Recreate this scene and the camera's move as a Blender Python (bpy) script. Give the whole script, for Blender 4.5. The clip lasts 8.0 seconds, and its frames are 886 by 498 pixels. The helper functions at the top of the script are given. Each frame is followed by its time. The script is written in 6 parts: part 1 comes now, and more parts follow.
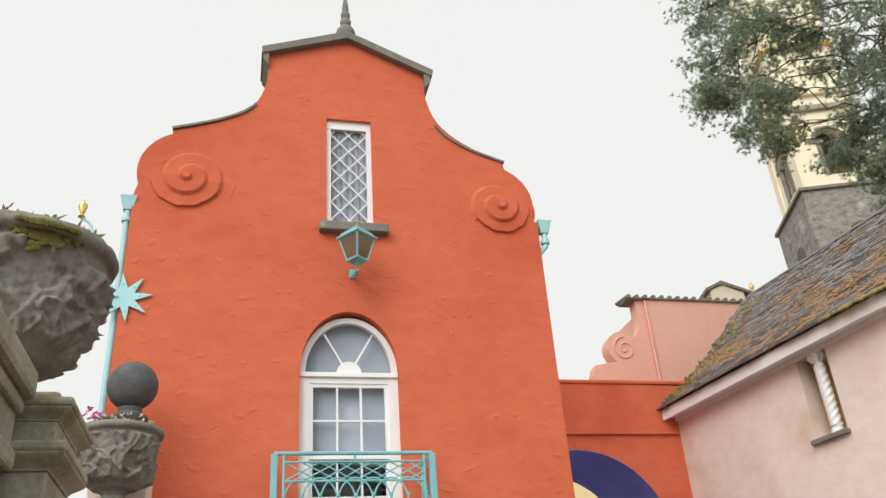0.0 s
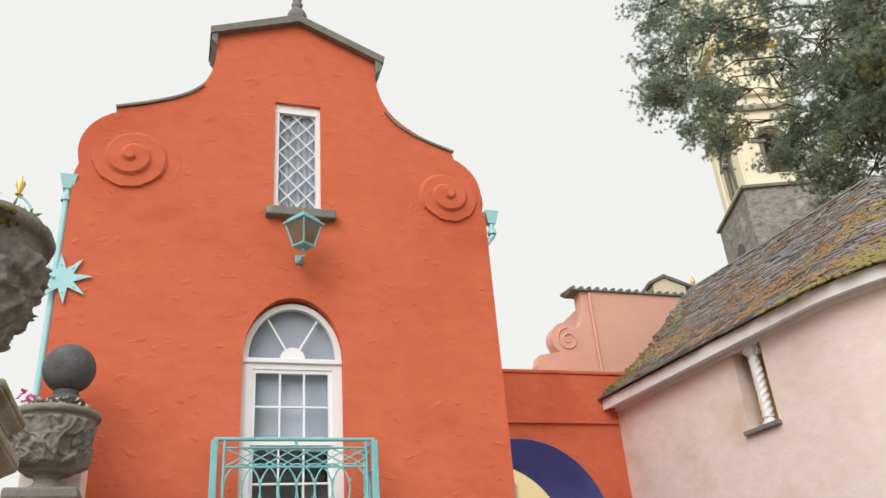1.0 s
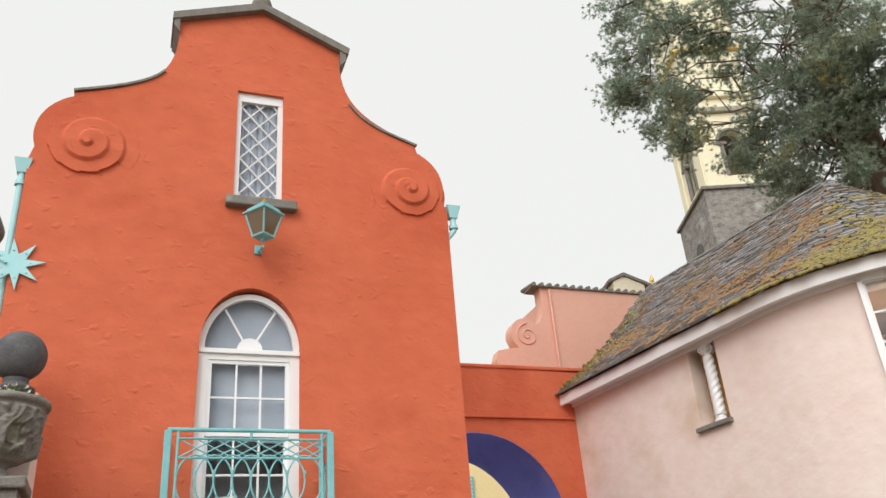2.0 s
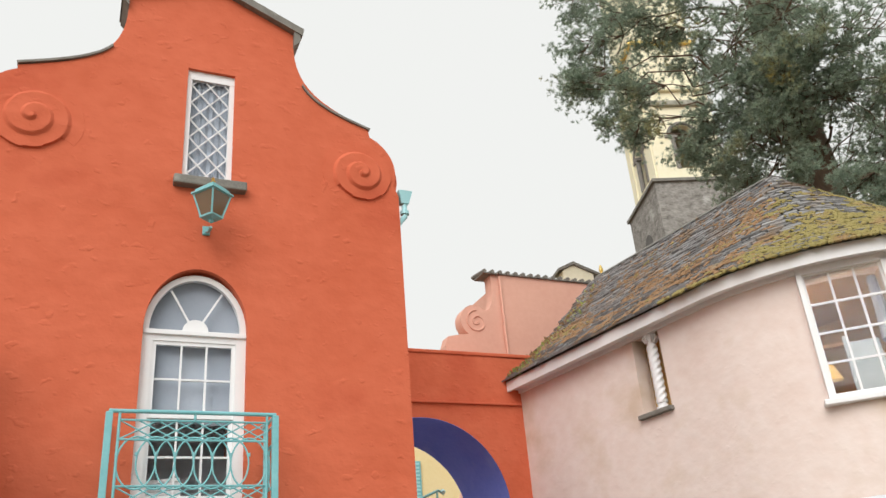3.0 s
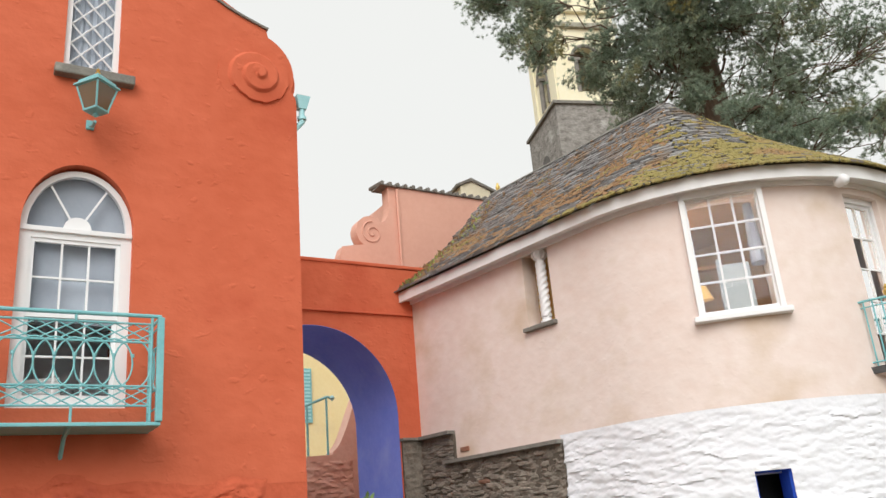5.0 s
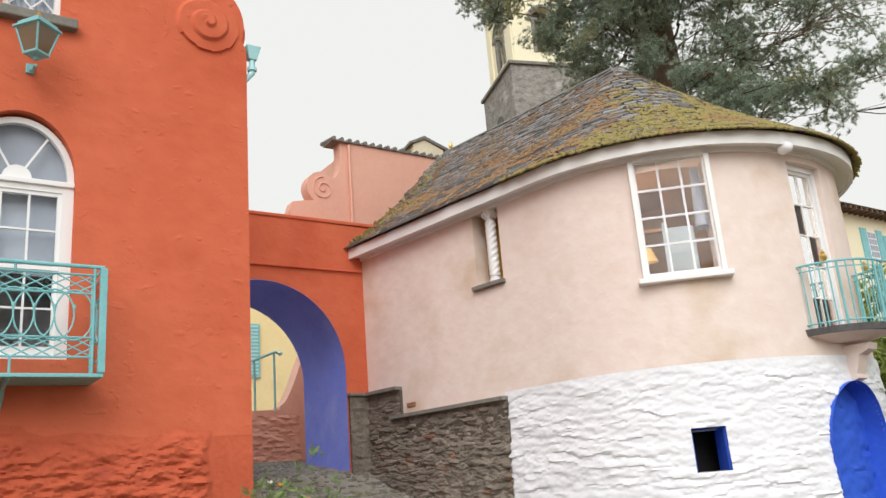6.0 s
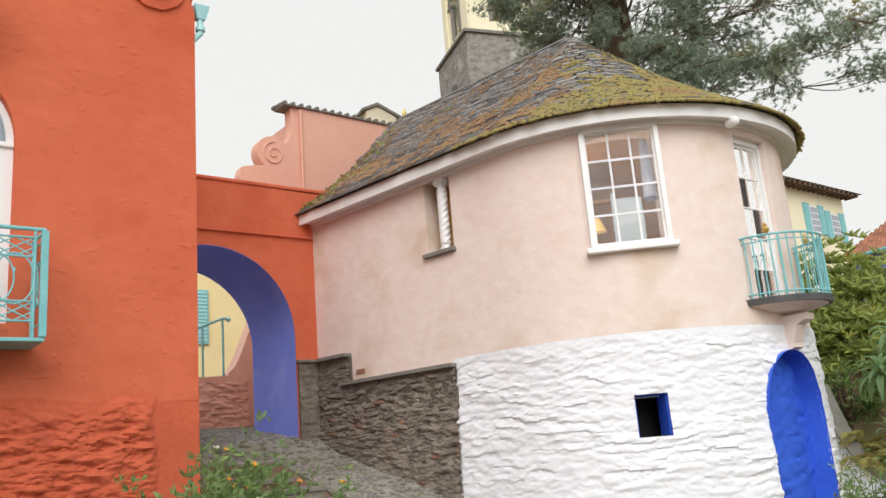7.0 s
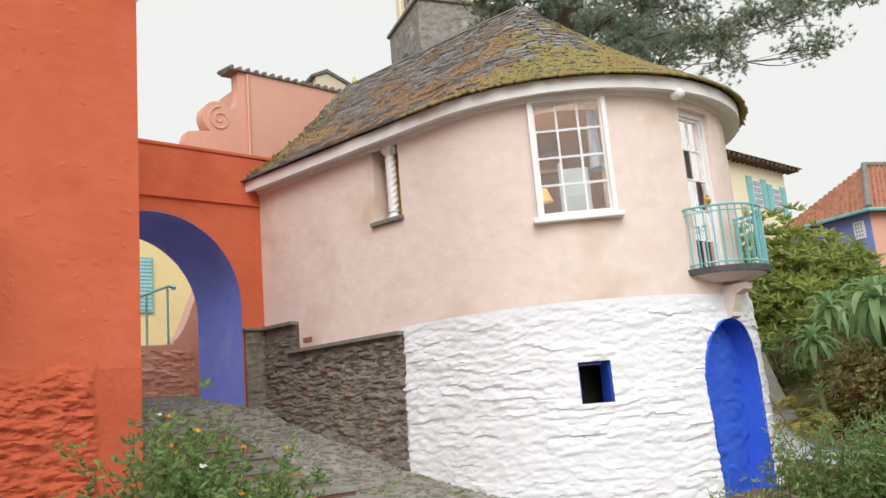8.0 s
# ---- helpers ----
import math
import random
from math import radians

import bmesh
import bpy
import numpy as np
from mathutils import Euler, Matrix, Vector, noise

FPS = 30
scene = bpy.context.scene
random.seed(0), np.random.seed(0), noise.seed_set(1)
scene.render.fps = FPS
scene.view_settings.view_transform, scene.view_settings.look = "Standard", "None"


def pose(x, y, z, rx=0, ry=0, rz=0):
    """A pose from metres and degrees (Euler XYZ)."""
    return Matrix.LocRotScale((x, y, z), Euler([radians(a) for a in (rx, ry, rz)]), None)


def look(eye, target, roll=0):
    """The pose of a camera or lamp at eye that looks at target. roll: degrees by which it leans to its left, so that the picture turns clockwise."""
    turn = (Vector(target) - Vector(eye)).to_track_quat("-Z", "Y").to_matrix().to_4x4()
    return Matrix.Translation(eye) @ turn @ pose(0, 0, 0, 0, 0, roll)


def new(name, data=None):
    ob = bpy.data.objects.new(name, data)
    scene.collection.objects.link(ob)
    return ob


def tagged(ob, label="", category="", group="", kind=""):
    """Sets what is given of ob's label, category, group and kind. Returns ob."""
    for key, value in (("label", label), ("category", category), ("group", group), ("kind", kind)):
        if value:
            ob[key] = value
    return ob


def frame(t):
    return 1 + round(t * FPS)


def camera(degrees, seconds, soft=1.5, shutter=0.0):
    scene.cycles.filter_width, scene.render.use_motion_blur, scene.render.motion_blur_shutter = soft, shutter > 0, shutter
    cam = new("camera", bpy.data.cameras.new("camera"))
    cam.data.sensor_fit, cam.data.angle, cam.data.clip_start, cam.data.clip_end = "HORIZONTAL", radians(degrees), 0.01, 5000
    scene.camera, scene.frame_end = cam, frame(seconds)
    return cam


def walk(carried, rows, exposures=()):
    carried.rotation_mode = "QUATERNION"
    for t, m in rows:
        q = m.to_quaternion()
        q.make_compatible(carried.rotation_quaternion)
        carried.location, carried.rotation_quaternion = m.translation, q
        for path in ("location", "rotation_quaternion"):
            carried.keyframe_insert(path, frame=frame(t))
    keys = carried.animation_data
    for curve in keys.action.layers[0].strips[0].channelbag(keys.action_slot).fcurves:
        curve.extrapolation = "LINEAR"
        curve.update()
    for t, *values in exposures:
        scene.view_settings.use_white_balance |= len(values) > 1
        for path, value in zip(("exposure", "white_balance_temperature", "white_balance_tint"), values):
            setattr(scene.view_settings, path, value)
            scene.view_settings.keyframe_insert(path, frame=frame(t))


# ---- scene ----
cam = camera(55.9, 8.0)
TURN = -15.0
EYE = (0.0, 0.0, 1.6)
# seconds, the small drift of the eye in x, y, z, then yaw, pitch and roll
PATH = [
    (0.0, -0.092, 0.101, 0.074, 2.10, 28.28, 3.77),
    (0.5, -0.082, 0.088, 0.069, 0.26, 27.75, 4.07),
    (1.0, -0.075, 0.076, 0.063, -1.64, 27.22, 4.20),
    (1.5, -0.059, 0.066, 0.057, -2.99, 26.87, 4.21),
    (3.0, -0.014, 0.019, 0.039, -7.88, 25.37, 4.43),
    (3.5, -0.003, 0.008, 0.026, -9.74, 23.91, 4.69),
    (4.0, 0.006, -0.003, 0.012, -11.58, 22.26, 4.97),
    (4.5, 0.012, -0.013, -0.003, -13.40, 20.64, 4.88),
    (6.0, 0.038, -0.046, -0.042, -18.78, 15.79, 4.44),
    (6.5, 0.048, -0.056, -0.055, -20.36, 14.76, 4.53),
    (7.0, 0.059, -0.067, -0.066, -22.11, 13.40, 4.52),
    (7.5, 0.073, -0.080, -0.080, -23.78, 12.04, 4.55),
    (8.0, 0.090, -0.093, -0.095, -25.52, 11.08, 4.78),
]
walk(cam, [(t, pose(EYE[0] + x, EYE[1] + y, EYE[2] + z, 90 + p, r, TURN + w)) for t, x, y, z, w, p, r in PATH],
     exposures=[(0.0, 0.6), (8.0, 0.6)])

# ---- world and sun: a bright overcast day ----
world = bpy.data.worlds.new("overcast_sky")
scene.world = world
world.use_nodes = True
wn, wl = world.node_tree.nodes, world.node_tree.links
sky = wn.new("ShaderNodeTexSky")
sky.sky_type, sky.sun_disc = "NISHITA", False
sky.sun_elevation, sky.sun_rotation = radians(38), radians(219)
sky.dust_density = 6.0
grey = wn.new("ShaderNodeMix")
grey.data_type = "RGBA"
grey.inputs[0].default_value = 0.97
grey.inputs[7].default_value = (5.95, 6.0, 5.85, 1)
wl.new(sky.outputs[0], grey.inputs[6])
wl.new(grey.outputs[2], wn["Background"].inputs[0])
wn["Background"].inputs[1].default_value = 0.1

sun = new("sun", bpy.data.lights.new("sun", "SUN"))
sun.data.energy, sun.data.angle, sun.data.color = 1.5, radians(50), (1.0, 0.985, 0.965)
sun.matrix_world = look((-13, -11, 24), (4, 10, 3))


# ---- materials ----
def mat(name, c1, c2, scale=2.0, rough=0.85, bump=0.3, bscale=30.0, stain=None, stain_scale=0.7, stain_at=0.62,
        metal=0.0, stretch=(1, 1, 1), vary=0.0, spec=0.3, depth=0.02, nicks=0.0, detail=8):
    """A surface with colour at two scales, an optional stain, fine relief and a variation from object to object."""
    m = bpy.data.materials.new(name)
    m.use_nodes = True
    n, l = m.node_tree.nodes, m.node_tree.links
    b = n["Principled BSDF"]
    b.inputs["Roughness"].default_value = rough
    b.inputs["Metallic"].default_value = metal
    b.inputs["Specular IOR Level"].default_value = spec
    geo = n.new("ShaderNodeNewGeometry")
    mp = n.new("ShaderNodeMapping")
    mp.inputs["Scale"].default_value = stretch
    l.new(geo.outputs["Position"], mp.inputs["Vector"])

    def noise_tex(s, detail=5.0):
        t = n.new("ShaderNodeTexNoise")
        t.inputs["Scale"].default_value, t.inputs["Detail"].default_value = s, detail
        l.new(mp.outputs["Vector"], t.inputs["Vector"])
        return t

    def ramp(src, a, z):
        r = n.new("ShaderNodeMapRange")
        r.inputs["From Min"].default_value, r.inputs["From Max"].default_value = a, z
        l.new(src, r.inputs["Value"])
        return r.outputs["Result"]

    def mix(fac, a, z):
        x = n.new("ShaderNodeMix")
        x.data_type = "RGBA"
        l.new(fac, x.inputs[0])
        for s, v in ((6, a), (7, z)):
            if isinstance(v, tuple):
                x.inputs[s].default_value = (*v, 1)
            else:
                l.new(v, x.inputs[s])
        return x.outputs[2]

    big, fine = noise_tex(scale), noise_tex(bscale, detail)
    both = n.new("ShaderNodeMath")
    both.operation = "MULTIPLY_ADD"
    both.inputs[1].default_value = 0.4
    l.new(fine.outputs[0], both.inputs[0])
    half = n.new("ShaderNodeMath")
    half.operation = "MULTIPLY"
    half.inputs[1].default_value = 0.6
    l.new(big.outputs[0], half.inputs[0])
    l.new(half.outputs[0], both.inputs[2])
    col = mix(ramp(both.outputs[0], 0.33, 0.67), c1, c2)
    if stain:
        col = mix(ramp(noise_tex(stain_scale, 9).outputs[0], stain_at, stain_at + 0.16), col, stain)
    if vary:
        oi, ge = n.new("ShaderNodeObjectInfo"), n.new("ShaderNodeNewGeometry")
        add = n.new("ShaderNodeMath")
        add.operation = "ADD"
        l.new(oi.outputs["Random"], add.inputs[0])
        l.new(ge.outputs["Random Per Island"], add.inputs[1])
        fr = n.new("ShaderNodeMath")
        fr.operation = "FRACT"
        l.new(add.outputs[0], fr.inputs[0])
        hsv = n.new("ShaderNodeHueSaturation")
        l.new(col, hsv.inputs["Color"])
        mr = n.new("ShaderNodeMapRange")
        mr.inputs["To Min"].default_value, mr.inputs["To Max"].default_value = 1 - vary, 1 + vary
        l.new(fr.outputs[0], mr.inputs["Value"])
        l.new(mr.outputs["Result"], hsv.inputs["Value"])
        col = hsv.outputs[0]
    l.new(col, b.inputs["Base Color"])
    if bump:
        bp = n.new("ShaderNodeBump")
        bp.inputs["Strength"].default_value, bp.inputs["Distance"].default_value = bump, depth
        height = both.outputs[0]
        if nicks:
            scar = n.new("ShaderNodeMath")
            scar.operation = "MULTIPLY_ADD"
            scar.inputs[1].default_value = nicks
            l.new(ramp(noise_tex(bscale * 1.7, 2).outputs[0], 0.62, 0.72), scar.inputs[0])
            l.new(height, scar.inputs[2])
            height = scar.outputs[0]
        l.new(height, bp.inputs["Height"])
        l.new(bp.outputs[0], b.inputs["Normal"])
    return m


def glass_mat(name, rough=0.01):
    m = bpy.data.materials.new(name)
    m.use_nodes = True
    b = m.node_tree.nodes["Principled BSDF"]
    b.inputs["Base Color"].default_value = (0.97, 0.98, 0.98, 1)
    b.inputs["Transmission Weight"].default_value = 1.0
    b.inputs["Roughness"].default_value = rough
    b.inputs["IOR"].default_value = 1.45
    return m


ORANGE = mat("orange_limewash", (0.58, 0.124, 0.057), (0.67, 0.162, 0.083), 0.7, 0.9, 0.7, 4.2, (0.51, 0.092, 0.043), 0.6, 0.57, depth=0.08, stretch=(0.85, 1, 1.1), nicks=0.11, detail=4.5)
ORANGE_ROUGH = mat("orange_painted_stone", (0.49, 0.098, 0.045), (0.60, 0.13, 0.064), 2.0, 0.9, 0.9, 16, (0.36, 0.065, 0.045), 1.6, 0.6, depth=0.03)
PINK = mat("pale_pink_render", (0.775, 0.635, 0.57), (0.865, 0.765, 0.715), 0.8, 0.9, 0.4, 4.5, (0.68, 0.54, 0.43), 0.8, 0.52, depth=0.05, stretch=(1, 1, 1.2), nicks=0.05, detail=4)
PINK_DARK = mat("salmon_pink_render", (0.70, 0.38, 0.29), (0.76, 0.44, 0.34), 0.9, 0.9, 0.3, 10, (0.62, 0.33, 0.25), 0.6, 0.6)
WHITE_STONE = mat("whitewashed_stone", (0.79, 0.805, 0.85), (0.85, 0.865, 0.90), 3, 0.85, 0.6, 18, (0.70, 0.70, 0.68), 1.2, 0.68)
WHITE = mat("white_gloss_paint", (0.83, 0.84, 0.85), (0.88, 0.88, 0.88), 4, 0.45, 0.08, 60, (0.70, 0.70, 0.67), 3, 0.68, spec=0.5)
BLUE = mat("cobalt_blue_paint", (0.03, 0.10, 0.62), (0.045, 0.145, 0.74), 2, 0.75, 0.5, 14)
LILAC = mat("violet_blue_paint", (0.21, 0.28, 0.86), (0.28, 0.35, 0.92), 1.6, 0.85, 0.4, 12, (0.34, 0.40, 0.90), 1.2, 0.6)
TURQ = mat("turquoise_paint", (0.17, 0.47, 0.50), (0.25, 0.57, 0.60), 5, 0.5, 0.15, 50, (0.12, 0.30, 0.27), 7, 0.68, spec=0.5)
TURQ_PALE = mat("pale_turquoise_paint", (0.36, 0.69, 0.73), (0.43, 0.75, 0.79), 5, 0.5, 0.1, 50, (0.3, 0.5, 0.5), 4, 0.66, spec=0.5)
SLATE = mat("roof_slate", (0.17, 0.168, 0.168), (0.325, 0.318, 0.31), 5, 0.7, 0.5, 40, (0.24, 0.17, 0.11), 1.6, 0.52, vary=0.35)
COPING = mat("weathered_slate_coping", (0.16, 0.15, 0.135), (0.26, 0.25, 0.22), 6, 0.85, 0.5, 40, (0.36, 0.35, 0.30), 4, 0.62)
STONE = mat("grey_brown_stone", (0.13, 0.11, 0.09), (0.30, 0.262, 0.217), 5, 0.9, 0.9, 26, (0.23, 0.145, 0.105), 2.6, 0.62, vary=0.25, depth=0.03)
MORTAR = mat("dark_mortar", (0.09, 0.075, 0.06), (0.15, 0.125, 0.10), 6, 0.95, 0.5, 40)
CAST = mat("weathered_cast_stone", (0.165, 0.155, 0.138), (0.31, 0.29, 0.265), 5, 0.9, 0.5, 45, (0.15, 0.14, 0.07), 2.2, 0.62)
CAST_PALE = mat("lichened_pale_stone", (0.24, 0.23, 0.175), (0.46, 0.45, 0.38), 4, 0.9, 0.7, 35, (0.19, 0.175, 0.06), 2.4, 0.57)
DARK_STONE = mat("dark_granite", (0.075, 0.075, 0.078), (0.15, 0.15, 0.155), 8, 0.85, 0.4, 60, (0.2, 0.2, 0.19), 9, 0.66)
EARTH = mat("garden_earth", (0.16, 0.10, 0.07), (0.26, 0.17, 0.12), 2, 0.95, 0.6, 20, (0.10, 0.12, 0.03), 0.8, 0.5)
COBBLE = mat("path_stone", (0.175, 0.165, 0.145), (0.31, 0.295, 0.26), 5, 0.85, 0.5, 40, (0.17, 0.18, 0.10), 2, 0.54, vary=0.25)
YELLOW = mat("cream_yellow_render", (0.82, 0.68, 0.34), (0.88, 0.76, 0.45), 0.6, 0.9, 0.2, 10, (0.74, 0.62, 0.38), 0.5, 0.6)
TERRACOTTA = mat("terracotta_tile", (0.34, 0.15, 0.095), (0.45, 0.22, 0.14), 3, 0.85, 0.4, 30, (0.25, 0.2, 0.15), 1.5, 0.6, vary=0.25)
# pale blue-grey that paints the sky's reflection into the panes
SKY_PANE = mat("pale_blue_sky_reflection", (0.32, 0.365, 0.43), (0.41, 0.45, 0.51), 2, 0.8, 0.1, 40)
WOOD = mat("interior_wood", (0.30, 0.16, 0.06), (0.42, 0.24, 0.10), 3, 0.6, 0.2, 30)
MOSS = mat("roof_moss", (0.235, 0.197, 0.063), (0.345, 0.288, 0.115), 6, 0.95, 0.9, 60, (0.30, 0.19, 0.09), 1.8, 0.52, depth=0.03)
BARK = mat("pine_bark", (0.10, 0.07, 0.05), (0.20, 0.13, 0.09), 4, 0.95, 0.8, 20, stretch=(1, 1, 0.3), depth=0.05)
NEEDLE = mat("pine_needles", (0.26, 0.335, 0.255), (0.46, 0.53, 0.41), 0.8, 0.8, 0, 8, (0.40, 0.35, 0.14), 0.7, 0.57, vary=0.4)
LEAF = mat("shrub_leaf", (0.15, 0.24, 0.075), (0.27, 0.38, 0.13), 1.2, 0.6, 0, 8, (0.2, 0.19, 0.04), 0.8, 0.62, vary=0.35, spec=0.4)


def translucent(m, share=0.5):
    """Thin leaves let part of the light through."""
    n, l = m.node_tree.nodes, m.node_tree.links
    b = n["Principled BSDF"]
    t, x = n.new("ShaderNodeBsdfTranslucent"), n.new("ShaderNodeMixShader")
    l.new(b.inputs["Base Color"].links[0].from_socket, t.inputs["Color"])
    x.inputs[0].default_value = share
    l.new(b.outputs[0], x.inputs[1])
    l.new(t.outputs[0], x.inputs[2])
    l.new(x.outputs[0], n["Material Output"].inputs["Surface"])
    return m


translucent(NEEDLE, 0.6)
translucent(LEAF)
GLASS = glass_mat("window_glass")
AMBER = glass_mat("lantern_glass", 0.06)
AMBER.node_tree.nodes["Principled BSDF"].inputs["Base Color"].default_value = (0.22, 0.14, 0.07, 1)
AMBER.node_tree.nodes["Principled BSDF"].inputs["Transmission Weight"].default_value = 0.35
AMBER.node_tree.nodes["Principled BSDF"].inputs["IOR"].default_value = 1.3
GOLD = mat("gilding", (0.75, 0.52, 0.14), (0.85, 0.62, 0.22), 6, 0.35, 0.1, 50, metal=0.9)


# ---- mesh helpers ----
def part(name, bm, material, parent=None, label="", smooth=False, m=None):
    """Links a bmesh as one mesh object under a thing or under a part."""
    bmesh.ops.recalc_face_normals(bm, faces=bm.faces)
    me = bpy.data.meshes.new(name)
    bm.to_mesh(me)
    bm.free()
    me.materials.append(material)
    if smooth:
        me.shade_smooth()
        if smooth != "all":
            me.set_sharp_from_angle(angle=radians(40))
    ob = new(name, me)
    if parent:
        ob.parent = parent
    if m is not None:
        ob.matrix_local = m
    return tagged(ob, label)


def fill(ob, bm, material):
    """Gives a part that was placed first its own mesh."""
    bmesh.ops.recalc_face_normals(bm, faces=bm.faces)
    bm.to_mesh(ob.data)
    bm.free()
    ob.data.materials.clear()
    ob.data.materials.append(material)
    return ob


def thing(name, label, category, m=None, group="", kind=""):
    ob = new(name)
    if m is not None:
        ob.matrix_world = m
    return tagged(ob, label, category, group, kind)


def box(bm, x0, x1, y0, y1, z0, z1, bevel=0.0):
    vs = [bm.verts.new((x, y, z)) for x in (x0, x1) for y in (y0, y1) for z in (z0, z1)]
    fs = [bm.faces.new([vs[i] for i in q]) for q in ((0, 1, 3, 2), (4, 6, 7, 5), (0, 4, 5, 1), (2, 3, 7, 6), (0, 2, 6, 4), (1, 5, 7, 3))]
    if bevel:
        es = list({e for f in fs for e in f.edges})
        bmesh.ops.bevel(bm, geom=es, offset=bevel, segments=2, profile=0.5, affect="EDGES")
    return bm


def boxed(*a, **k):
    return box(bmesh.new(), *a, **k)


def tube(bm, pts, r, seg=8, caps=True):
    """A round bar along points; r is one radius or one for each point."""
    pts = [Vector(p) for p in pts]
    rs = r if isinstance(r, (list, tuple)) else [r] * len(pts)
    rings, side = [], None
    for i, p in enumerate(pts):
        d = (pts[min(i + 1, len(pts) - 1)] - pts[max(i - 1, 0)]).normalized()
        if side is None:
            side = d.orthogonal().normalized()
        side = (side - d * side.dot(d)).normalized()
        up = d.cross(side)
        rings.append([bm.verts.new(p + rs[i] * (math.cos(a) * side + math.sin(a) * up)) for a in (2 * math.pi * k / seg for k in range(seg))])
    for a, b in zip(rings, rings[1:]):
        for k in range(seg):
            bm.faces.new((a[k], a[(k + 1) % seg], b[(k + 1) % seg], b[k]))
    if caps:
        bm.faces.new(rings[0][::-1])
        bm.faces.new(rings[-1])
    return bm


def lathe(bm, profile, seg=24, at=(0, 0, 0)):
    """A turned body from (radius, height) pairs, from the bottom up."""
    at = Vector(at)
    rings = [[bm.verts.new(at + Vector((r * math.cos(a), r * math.sin(a), z))) for a in (2 * math.pi * k / seg for k in range(seg))] for r, z in profile]
    for a, b in zip(rings, rings[1:]):
        for k in range(seg):
            bm.faces.new((a[k], a[(k + 1) % seg], b[(k + 1) % seg], b[k]))
    bm.faces.new(rings[0][::-1])
    bm.faces.new(rings[-1])
    return bm


def sheet(bm, outline, holes, y0, y1):
    """An upright slab between y0 and y1 with an outline and holes in x and z."""
    edges = []
    if not holes:
        before = set(bm.faces)
        face = bm.faces.new([bm.verts.new((x, y0, z)) for x, z in outline])
        face.normal_update()
        bmesh.ops.triangulate(bm, faces=[face], ngon_method="EAR_CLIP")
        faces = [f for f in bm.faces if f not in before]
        ext = bmesh.ops.extrude_face_region(bm, geom=faces)
        bmesh.ops.translate(bm, vec=(0, y1 - y0, 0), verts=[v for v in ext["geom"] if isinstance(v, bmesh.types.BMVert)])
        return bm
    for loop in (outline, *holes):
        vs = [bm.verts.new((x, y0, z)) for x, z in loop]
        edges += [bm.edges.new((vs[i], vs[i - 1])) for i in range(len(vs))]
    faces = [f for f in bmesh.ops.triangle_fill(bm, use_beauty=True, edges=edges)["geom"] if isinstance(f, bmesh.types.BMFace)]
    ext = bmesh.ops.extrude_face_region(bm, geom=faces)
    bmesh.ops.translate(bm, vec=(0, y1 - y0, 0), verts=[v for v in ext["geom"] if isinstance(v, bmesh.types.BMVert)])
    return bm


def arc(cx, cz, r, a0, a1, n=16):
    return [(cx + r * math.cos(radians(a0 + (a1 - a0) * i / n)), cz + r * math.sin(radians(a0 + (a1 - a0) * i / n))) for i in range(n + 1)]


def bez(p0, p1, p2, p3, n=12):
    out = []
    for i in range(n + 1):
        t = i / n
        out.append(tuple((1 - t) ** 3 * a + 3 * t * (1 - t) ** 2 * b + 3 * t * t * (1 - t) * c + t ** 3 * d for a, b, c, d in zip(p0, p1, p2, p3)))
    return out


# ---- ground: one sheet; the path climbs beside the pink house to the arch ----
def smooth01(v):
    v = min(1, max(0, v))
    return v * v * (3 - 2 * v)


def ground_z(x, y):
    climb = float(np.interp(y, [5.5, 7.0, 8.5, 9.9, 10.9, 12.6, 13.2, 15.0, 20.0], [0, 0.1, 0.36, 0.69, 1.04, 1.53, 1.86, 2.1, 2.5]))
    z = climb * (1 - smooth01((x - 11) / 5))
    bank = (0.5 + 1.9 * smooth01((x - 12.2) / 3.5)) * smooth01((x - 12.1) / 0.2) * smooth01((y + 6.0) / 3)
    hill = 4 * smooth01((math.hypot(x, y) - 22) / 30) * smooth01((y + 4) / 14)
    return max(z, bank) + hill


def build_ground():
    xs = sorted(set([-2000, -600, -200, -80, -40] + list(np.arange(-24, 44.1, 1.0)) + list(np.arange(3, 15, 0.25)) + [60, 100, 200, 600, 2000]))
    ys = sorted(set([-2000, -600, -200, -80, -40] + list(np.arange(-20, 60.1, 1.0)) + list(np.arange(3, 16, 0.25)) + [80, 120, 200, 600, 2000]))
    bm = bmesh.new()
    g = [[bm.verts.new((x, y, ground_z(x, y) + 0.03 * noise.noise((x * 0.9, y * 0.9, 0)))) for x in xs] for y in ys]
    for j in range(len(ys) - 1):
        for i in range(len(xs) - 1):
            bm.faces.new((g[j][i], g[j][i + 1], g[j + 1][i + 1], g[j + 1][i]))
    ob = part("ground", bm, EARTH, smooth=True)
    tagged(ob, "brown garden earth rising towards the houses", "ground", kind="structure")


build_ground()

# ---- orange house ----
FY = 9.5            # the plane of its front
CX, HALF = 1.18, 2.70
RIGHT = 2.61         # the right half is a little narrower
house = thing("orange_house", "orange-red rendered house with a scrolled gable", "house")


